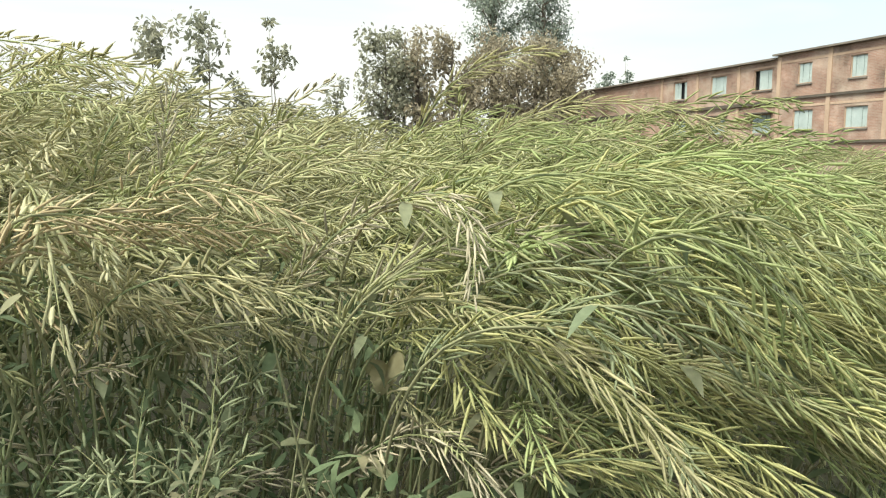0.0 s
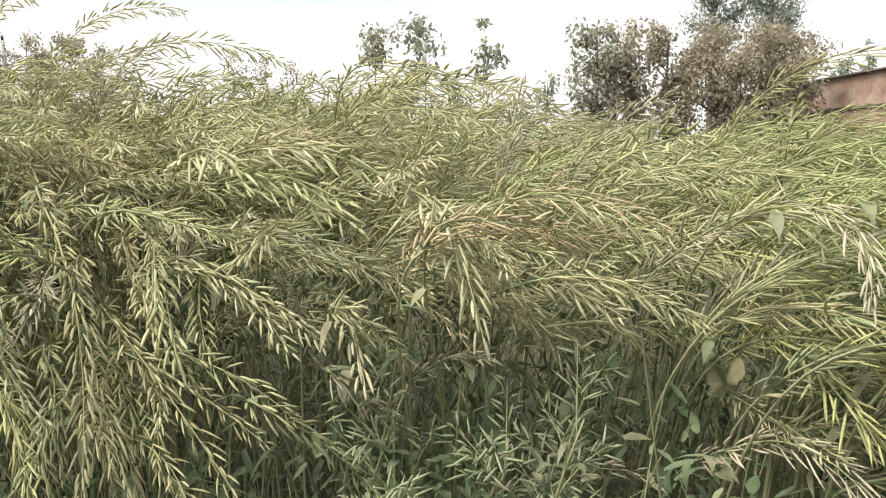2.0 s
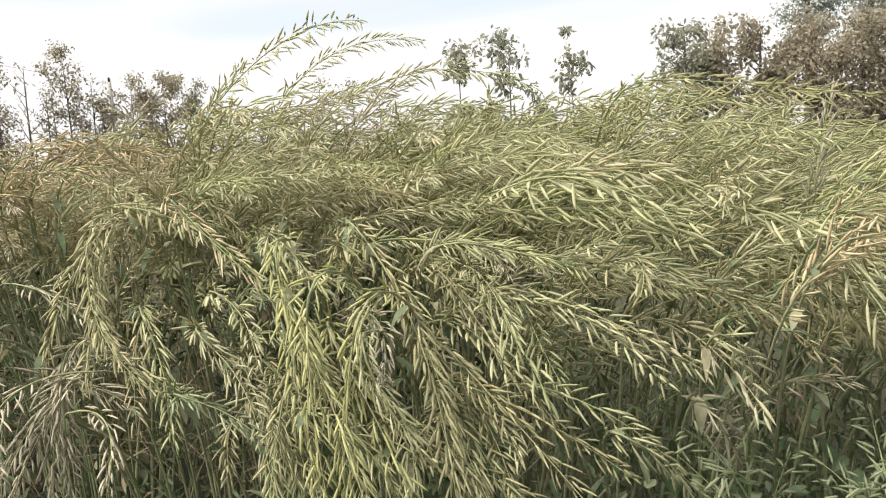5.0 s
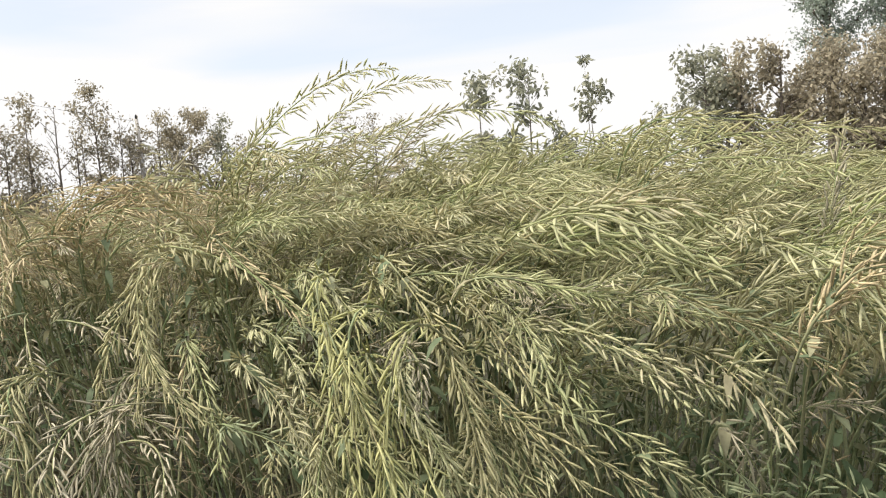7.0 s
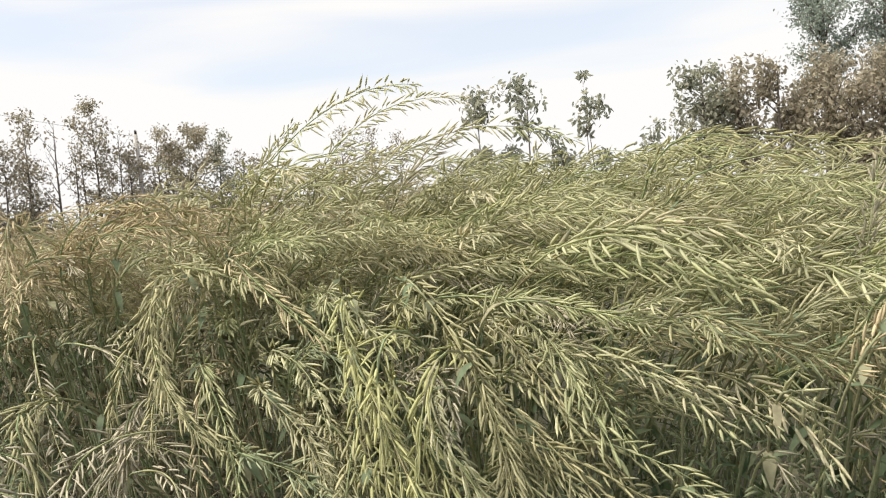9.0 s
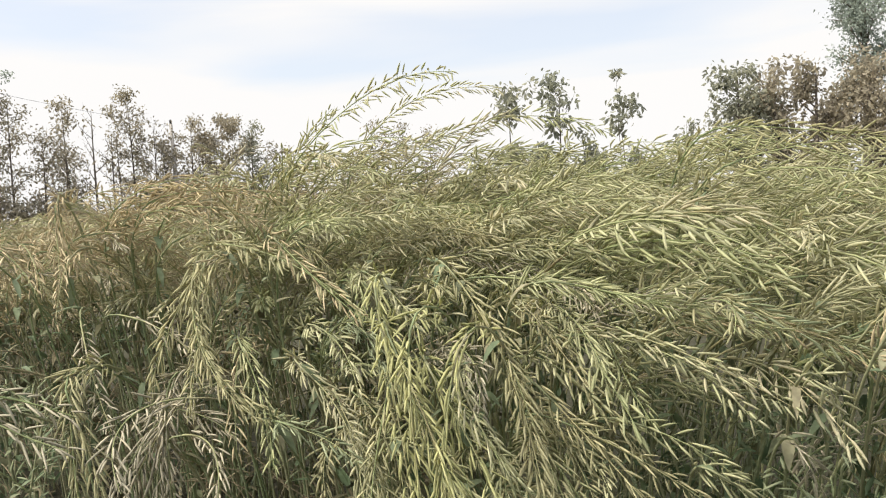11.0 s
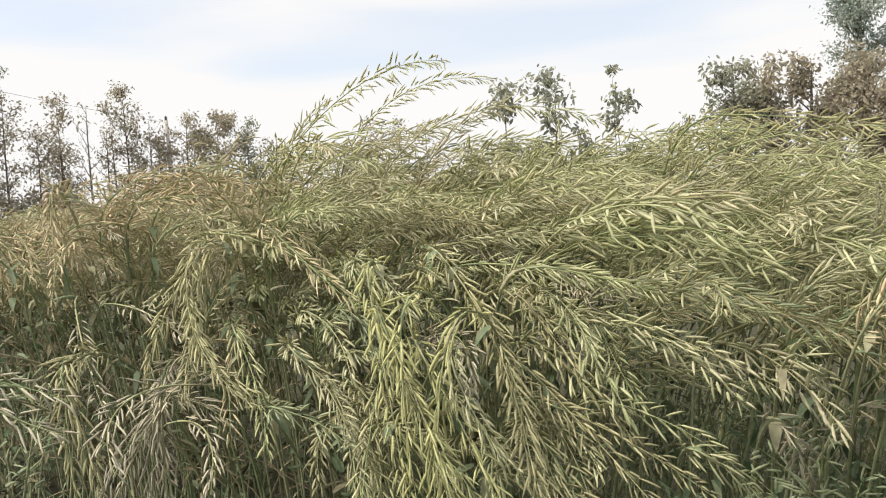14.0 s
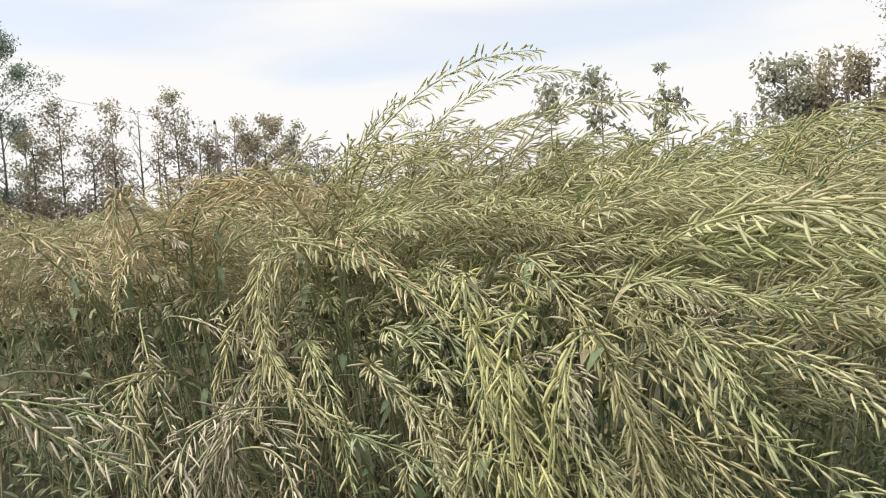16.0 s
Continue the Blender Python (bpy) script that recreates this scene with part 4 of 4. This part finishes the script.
    hero(-0.74, 1.41, 1.29, 46, 85, 113, 0.38, 78, 'P')
    hero(-0.26, 1.91, 1.37, -28, 109, 99, 0.39, -59, 'P')
    hero(-0.28, 1.65, 1.15, -18, 62, 113, 0.18, -9, 'P')
    hero(-0.11, 1.64, 0.87, -68, 88, 86, 0.44, -72, 'P')
    hero(0.43, 1.11, 1.25, 30, 121, 140, 0.47, 14, 'P')
    hero(0.20, 1.23, 1.21, -25, 89, 113, 0.29, -24, 'G')
    hero(-1.33, 1.23, 1.30, 14, 105, 105, 0.45, 7, 'P')
    hero(-1.24, 1.27, 1.19, -16, 102, 115, 0.40, -23, 'P', single=True)
    hero(-1.09, 1.40, 1.26, -3, 104, 121, 0.38, -7, 'Y')
    hero(-1.90, 2.34, 1.56, -23, 89, 101, 1.01, -61, 'P')
    hero(-1.16, 1.81, 1.47, 9, 107, 107, 0.45, 6, 'Y')
    hero(-1.61, 2.13, 1.52, -2, 60, 115, 0.91, -18, 'P')
    hero(-1.40, 2.23, 1.55, -2, 52, 110, 0.56, -14, 'Y')
    hero(-0.76, 1.79, 1.49, 12, 37, 60, 0.15, 3, 'P')
    hero(-1.42, 1.28, 1.19, -37, 127, 142, 0.37, -7, 'Y')
    hero(-2.40, 1.23, 1.34, -70, 146, 107, 0.62, 24, 'L2', single=True)
    hero(-2.48, 1.36, 1.42, -19, 90, 115, 0.79, -27, 'L2', single=True)
    hero(-3.05, 1.30, 1.53, 67, 175, 142, 0.24, 28, 'T', single=True)
    hero(-3.07, 1.30, 1.53, -38, 150, 152, 0.24, -38, 'T')
    hero(-2.78, 1.13, 1.22, -36, 120, 115, 0.50, -29, 'S')
    hero(-2.76, 1.25, 1.22, -10, 93, 112, 0.41, -20, 'S')
    hero(-2.54, 0.55, 1.17, 28, 94, 116, 0.32, 28, 'S', single=True)
    hero(-2.50, 0.57, 1.16, 14, 124, 106, 0.30, 19, 'S', single=True)
    hero(-2.43, 1.09, 0.98, -95, 122, 140, 0.29, -83, 'G2', single=True)
    hero(-2.43, 1.09, 0.98, -49, 162, 167, 0.27, -43, 'G2', single=True)
    hero(-2.41, 1.08, 0.97, -120, 140, 150, 0.27, -90, 'G2')
    hero(-2.44, 1.10, 0.99, -70, 150, 158, 0.30, -60, 'G2')
    hero(-2.40, 1.10, 0.99, 10, 95, 128, 0.20, 0, 'G2')
    hero(-2.50, 0.86, 1.05, 2, 150, 169, 0.28, -8, 'L2', single=True)
    hero(-2.52, 0.87, 1.04, -40, 160, 165, 0.26, -30, 'L2')
    hero(-2.42, 1.22, 1.35, -60, 140, 120, 0.55, 0, 'L2')
    hero(-2.38, 1.24, 1.33, -80, 152, 150, 0.40, -60, 'L2')
    hero(-2.44, 1.25, 1.33, -110, 140, 160, 0.36, -90, 'Y')
    hero(-3.25, 1.30, 1.45, -20, 100, 150, 0.30, -30, 'T2')
    hero(-3.15, 1.35, 1.42, 20, 95, 140, 0.30, 10, 'T')
    hero(-2.95, 1.25, 1.40, -60, 120, 155, 0.28, -50, 'T2')
    hero(-3.00, 1.40, 1.47, 40, 90, 135, 0.30, 30, 'T')
    hero(-2.80, 1.50, 1.58, 10, 80, 110, 0.38, 4, 'T')
    hero(-2.75, 1.46, 1.54, 20, 85, 120, 0.35, 14, 'T')
    hero(-2.95, 1.50, 1.55, 5, 78, 105, 0.42, 0, 'T')
    hero(-2.70, 1.52, 1.57, 30, 70, 120, 0.33, 20, 'T')
    hero(-2.84, 1.44, 1.53, 0, 85, 118, 0.36, -8, 'T2')
    hero(-2.91, 1.45, 1.58, 19, 61, 116, 0.41, 9, 'T')
    hero(-2.85, 1.49, 1.60, 14, 77, 122, 0.36, 8, 'T')
    hero(-3.22, 1.51, 1.59, 9, 74, 101, 0.45, -4, 'T2')
    hero(-1.89, 1.28, 1.33, -41, 98, 115, 0.35, -40, 'P')
    hero(-2.16, 1.49, 1.47, 26, 84, 122, 0.40, 24, 'P')
    hero(-2.59, 1.51, 1.56, 35, 17, 71, 0.25, 29, 'G2')
    hero(-2.87, 0.90, 1.48, 9, 107, 141, 0.28, -11, 'T2')
    hero(-1.91, 1.10, 1.21, -26, 104, 136, 0.25, -51, 'P')
    hero(-1.92, 1.06, 1.10, -10, 122, 148, 0.24, -41, 'P')
    hero(-2.22, 1.18, 1.12, -30, 127, 133, 0.35, -50, 'P')


heroes()


def hanging_fringe():
    """Racemes that hang over the field's edge, between the larger ones."""
    r = np.random.default_rng(77)
    for i in range(50):
        x = r.uniform(-2.3, 0.75)
        z = r.uniform(0.80, 1.34)
        if (-1.4 < x < -0.1 or x < -2.0) and z < 1.16:
            if r.random() < 0.75:
                continue
            z = r.uniform(1.18, 1.38)
        y = float(np.interp(z, [0.8, 1.0, 1.2, 1.4], [1.34, 1.22, 1.30, 1.66])) + r.uniform(0.0, 0.14)
        kind = ("P", "P", "P", "P", "Y", "Y", "G2", "G", "T2")[int(r.integers(9))]
        hero(x, y, z, r.normal(-30, 32), r.uniform(55, 90), r.normal(132, 16), r.uniform(0.3, 0.46), r.normal(-38, 30), kind)

    for i in range(16):
        x, z = r.uniform(-1.98, -1.32), r.uniform(0.82, 1.02)
        hero(x, r.uniform(1.12, 1.3), z, r.normal(-35, 25), r.uniform(95, 130), r.normal(152, 10), r.uniform(0.26, 0.38), r.normal(-40, 25), ("P", "Y", "L2", "P")[i % 4])

    for i in range(3):
        x, z = r.uniform(-2.6, -1.95), r.uniform(0.9, 1.16)
        hero(x, r.uniform(0.98, 1.22), z, r.normal(-40, 30), r.uniform(70, 120), r.normal(150, 12), r.uniform(0.28, 0.42), r.normal(-40, 25), ("S", "T2")[i % 2])

    for i in range(12):
        x, z = r.uniform(-2.9, -1.35), r.uniform(1.36, 1.5)
        hero(x, r.uniform(1.6, 1.8), z, r.normal(-15, 22), r.uniform(55, 85), r.normal(112, 12), r.uniform(0.36, 0.5), r.normal(-20, 25), "T2" if x < -2.6 else ("P", "Y", "P")[i % 3])


hanging_fringe()


def dry_shoulder():
    """Tangled half-dry racemes on the shoulder of the field where the crop thins out."""
    r = np.random.default_rng(83)
    for i in range(46):
        x = r.uniform(-4.1, -2.25)
        y = r.uniform(1.42, 1.95)
        z = r.uniform(1.2, 1.46)
        kind = ("T2", "Y", "P", "S", "P", "T2", "Y", "G2")[int(r.integers(8))] if x < -2.7 else ("Y", "P", "P", "G2")[int(r.integers(4))]
        hero(x, y, z, r.normal(0, 55), r.uniform(30, 80), r.normal(118, 18), r.uniform(0.30, 0.44), r.normal(-10, 55), kind)
    for i in range(22):
        x, z = r.uniform(-3.1, -1.2), r.uniform(1.32, 1.46)
        hero(x, r.uniform(1.55, 1.85), z, r.normal(-5, 18), r.uniform(60, 82), r.normal(106, 8), r.uniform(0.42, 0.6), r.normal(-15, 20), ("P", "Y", "P")[i % 3])


dry_shoulder()


def lime_slope():
    """Long green-gold racemes combed downwind over the field's edge."""
    r = np.random.default_rng(91)
    for i in range(30):
        x = r.uniform(0.02, 0.85)
        z = r.uniform(1.0, 1.36)
        y = float(np.interp(z, [1.0, 1.36], [1.22, 1.52])) + r.uniform(-0.04, 0.12)
        hero(x, y, z, r.normal(-18, 14), r.uniform(88, 112), r.normal(136, 8), r.uniform(0.45, 0.68), r.normal(-26, 16), ("L", "P", "L", "Y", "L")[i % 5])
    for i in range(12):
        x, z = r.uniform(0.32, 0.85), r.uniform(0.74, 1.02)
        hero(x, r.uniform(1.16, 1.36), z, r.normal(-18, 14), r.uniform(92, 115), r.normal(136, 8), r.uniform(0.36, 0.52), r.normal(-26, 16), ("L", "P", "L")[i % 3])


lime_slope()


def young_shoot(x, y, z, seed, bend=20):
    """A late green side shoot: short pods, buds and small leaves."""
    r = np.random.default_rng(seed)
    root = tagged(new("mustard_shoot"), "late green mustard shoot with short pods and small leaves", "plant", "green shoots")
    root.matrix_world = pose(x, y, 0)
    stem = arc((0, 0, -0.02), r.uniform(-180, 180), 2, bend, z, 9, 1.2)
    g = Geo()
    g.tube(stem, [0.005 - 0.0003 * i for i in range(10)], 6)
    part("stem", g, M_STEM, root)
    for i in range(6):
        p, d = along(stem, 0.7 + 0.05 * i)
        pts = arc(p, r.uniform(0, 360), r.uniform(15, 45), r.uniform(40, 95), r.uniform(0.12, 0.24), 8)
        single_pods(root, pts, 13, 0.2, r, 0.050, M_POD_GREEN, 52, 0.1, 0.0022)
    for i in range(26):
        p, d = along(stem, r.uniform(0.5, 0.99))
        g = Geo()
        g.leaf(p + r.normal(0, 0.03, 3), aim(r.uniform(40, 120), r.uniform(0, 360)), (0, 0, 1), r.uniform(0.03, 0.06), r.uniform(0.010, 0.022), r.uniform(0, 0.5), 0, 3)
        part("leaf", g, M_LEAF, root)
    return root


young_shoot(-0.58, 1.33, 0.93, 1)
young_shoot(-0.50, 1.50, 0.84, 2)
young_shoot(-0.70, 1.28, 0.80, 3)
young_shoot(-0.95, 1.62, 1.02, 4)
young_shoot(-0.78, 1.22, 0.90, 5)
young_shoot(-2.95, 0.95, 1.05, 6)
young_shoot(-0.55, 1.54, 0.97, 7)
young_shoot(-0.64, 1.46, 0.88, 8)


def undergrowth():
    """Fallen and standing leaves, thin twigs and weeds below the crop."""
    r = np.random.default_rng(21)
    g = Geo()
    for i in range(8000):
        y = 1.3 + 1.5 * r.random() ** 1.2
        x = r.uniform(-1.2 - 1.65 * y, 0.6 * y + 0.3)
        z = (0.8 if y < 1.6 else 1.15) * r.random() ** 0.8
        if x < -2.1 and (i % 5 < 3 or y < 1.62):
            continue
        if i % 7 == 0:
            q = arc((x, y, max(0.0, z - 0.3)), r.uniform(0, 360), r.uniform(0, 40), r.uniform(10, 80), r.uniform(0.2, 0.5), 5)
            g.tube(q, [0.0026 * (1 - 0.6 * v / 5) for v in range(6)], 4, 3 if x < -2.25 + r.normal(0, 0.35) else 1, cap=False)
        else:
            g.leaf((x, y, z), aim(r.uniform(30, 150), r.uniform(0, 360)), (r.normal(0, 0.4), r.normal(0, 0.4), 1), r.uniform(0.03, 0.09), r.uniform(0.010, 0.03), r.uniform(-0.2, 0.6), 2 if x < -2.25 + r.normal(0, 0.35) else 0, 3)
    for i in range(2100):
        if i % 2:
            x, y, z = r.uniform(-4.3, -1.9), r.uniform(1.5, 2.1), r.uniform(0.3, 1.15)
        else:
            x, y, z = r.uniform(-1.35, -0.1), r.uniform(1.5, 1.95), r.uniform(0.3, 0.95)
        dry = x < -1.7
        if i % 7 < 2 and dry:
            q = arc((x, y, z), r.uniform(0, 360), r.uniform(20, 100), r.uniform(50, 130), r.uniform(0.12, 0.4), 5)
            g.tube(q, [0.0022 * (1 - 0.6 * v / 5) for v in range(6)], 4, 3, cap=False)
        else:
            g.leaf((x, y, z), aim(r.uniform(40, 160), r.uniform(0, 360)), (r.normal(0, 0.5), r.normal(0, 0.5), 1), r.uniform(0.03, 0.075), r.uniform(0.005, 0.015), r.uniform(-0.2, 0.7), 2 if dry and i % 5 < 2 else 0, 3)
    for i in range(2600):
        x, y, z = r.uniform(-6.2, -1.9), r.uniform(1.95, 2.7), 1.1 * r.random() ** 0.9
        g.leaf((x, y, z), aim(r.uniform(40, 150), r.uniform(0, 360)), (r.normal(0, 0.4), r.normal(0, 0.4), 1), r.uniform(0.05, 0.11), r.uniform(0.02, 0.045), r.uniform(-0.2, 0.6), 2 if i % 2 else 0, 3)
    for i in range(220):
        x = r.uniform(-4.2, 0.9)
        y = r.uniform(1.5, 2.2) if x > -2.0 else r.uniform(1.35, 2.1)
        q = arc((x, y, -0.02), r.normal(-10, 60), r.uniform(0, 9), r.uniform(8, 34), r.uniform(0.85, 1.25), 8)
        if x < -2.1 and (i % 2 or y < 1.55):
            continue
        w = r.uniform(0.0035, 0.008)
        g.tube(q, [w * (1 - 0.5 * v / 8) for v in range(9)], 5, 1, cap=False)
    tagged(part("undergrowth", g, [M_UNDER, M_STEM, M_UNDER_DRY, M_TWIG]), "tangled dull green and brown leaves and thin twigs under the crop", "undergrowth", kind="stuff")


undergrowth()


def withered_leaf(x, y, z):
    """A plant with a torn tan leaf hanging in two lobes."""
    root = tagged(new("mustard_plant"), "stunted mustard plant with a torn withered tan leaf", "plant")
    root.matrix_world = pose(x, y + 0.12, 0)
    g = Geo()
    g.tube([(0, 0, -0.02), (0.02, 0, 0.5 * z), (-0.01, -0.06, z), (0.0, -0.11, z + 0.04)], [0.008, 0.007, 0.004, 0.002], 6)
    part("stem", g, M_STEM, root)
    # one broad blade, notched at the top, with ragged edges and a sunken midrib
    r = np.random.default_rng(31)
    u = np.linspace(0, 2 * math.pi, 29)[:-1]
    rad = np.array([np.interp(math.degrees(v), [0, 35, 62, 90, 118, 145, 180, 225, 270, 315, 360], [0.58, 1.0, 1.12, 0.42, 0.85, 1.05, 0.7, 0.55, 0.95, 0.62, 0.58]) for v in u]) * (1 + r.normal(0, 0.05, 28))
    rim = np.stack([0.052 * rad * np.cos(u) + 0.006 * np.sin(u), -0.11 - 0.012 * np.cos(3 * u) - 0.25 * 0.052 * rad * np.abs(np.cos(u)), z + 0.02 + 0.052 * rad * np.sin(u)], axis=1)
    inner = np.array([0.0, -0.105, z + 0.015]) + 0.5 * (rim - np.array([0.0, -0.105, z + 0.015])) + np.stack([0 * u, 0.004 * np.cos(5 * u), 0 * u], axis=1)
    g = Geo()
    g.add(np.concatenate([[(0.0, -0.105, z + 0.01)], inner, rim]), [(0, 1 + i, 1 + (i + 1) % 28) for i in range(28)] + [(1 + i, 29 + i, 29 + (i + 1) % 28, 1 + (i + 1) % 28) for i in range(28)])
    part("leaf", g, M_LEAF_TAN, root, "torn pale tan leaf")


withered_leaf(-0.13, 1.62, 0.89)


def far_crop():
    """The rest of the field: joined racemes, thinner with distance."""
    r = np.random.default_rng(12)
    g = Geo()
    for by in np.arange(2.55, 3.75, 0.28):
        for bx in np.arange(-1.8 - 1.65 * by, 0.6 * by + 0.35, 0.29):
            x, y, az = bx + r.uniform(-0.1, 0.1), by + r.uniform(-0.1, 0.1), r.normal(-8, 24)
            stem, racemes = plant_axes(r, "arch")
            sc = canopy(x + 0.42, y) / max(float(q[:, 2].max()) for q, bare in racemes) * r.uniform(0.94, 1.03)
            ca, sa = math.cos(radians(az)), math.sin(radians(az))
            turn = np.array([[ca, sa, 0], [-sa, ca, 0], [0, 0, 1]]) * sc
            g.tube(stem @ turn + (x, y, 0), [0.007 - 0.0005 * v for v in range(11)], 4, 0, cap=False)
            for q, bare in racemes:
                raceme_geo(g, q @ turn + (x, y, 0), 38, bare, r, 0.060, sides=3)
    for i in range(1700):
        u = r.random()
        y = 3.4 + 14 * u ** 1.7
        x = r.uniform(-2.2 - 1.75 * y, 1.0 + 0.62 * y)
        h = canopy(x, y) + r.normal(0, 0.05)
        pts = arc((0, 0, 0), r.normal(-6, 30), r.uniform(15, 35), r.normal(95, 16), r.uniform(0.5, 0.75), 7)
        pts = pts + np.array([x, y, h - pts[:, 2].max()])
        raceme_geo(g, pts, 26, 0.3, r, 0.066, sides=3, thick=0.003)
        if i % 2 == 0:
            q = pts[0]
            g.tube([(q[0] - 0.2 + r.normal(0, 0.1), q[1], 0), (q[0] - 0.08, q[1], 0.6 * q[2]), q], [0.006, 0.005, 0.004], 3, 0, cap=False)
    tagged(part("mustard_crop", g, [M_STALK, M_POD]), "dense stand of ripening mustard, wind-bent, running into the distance", "crop", kind="stuff")


far_crop()
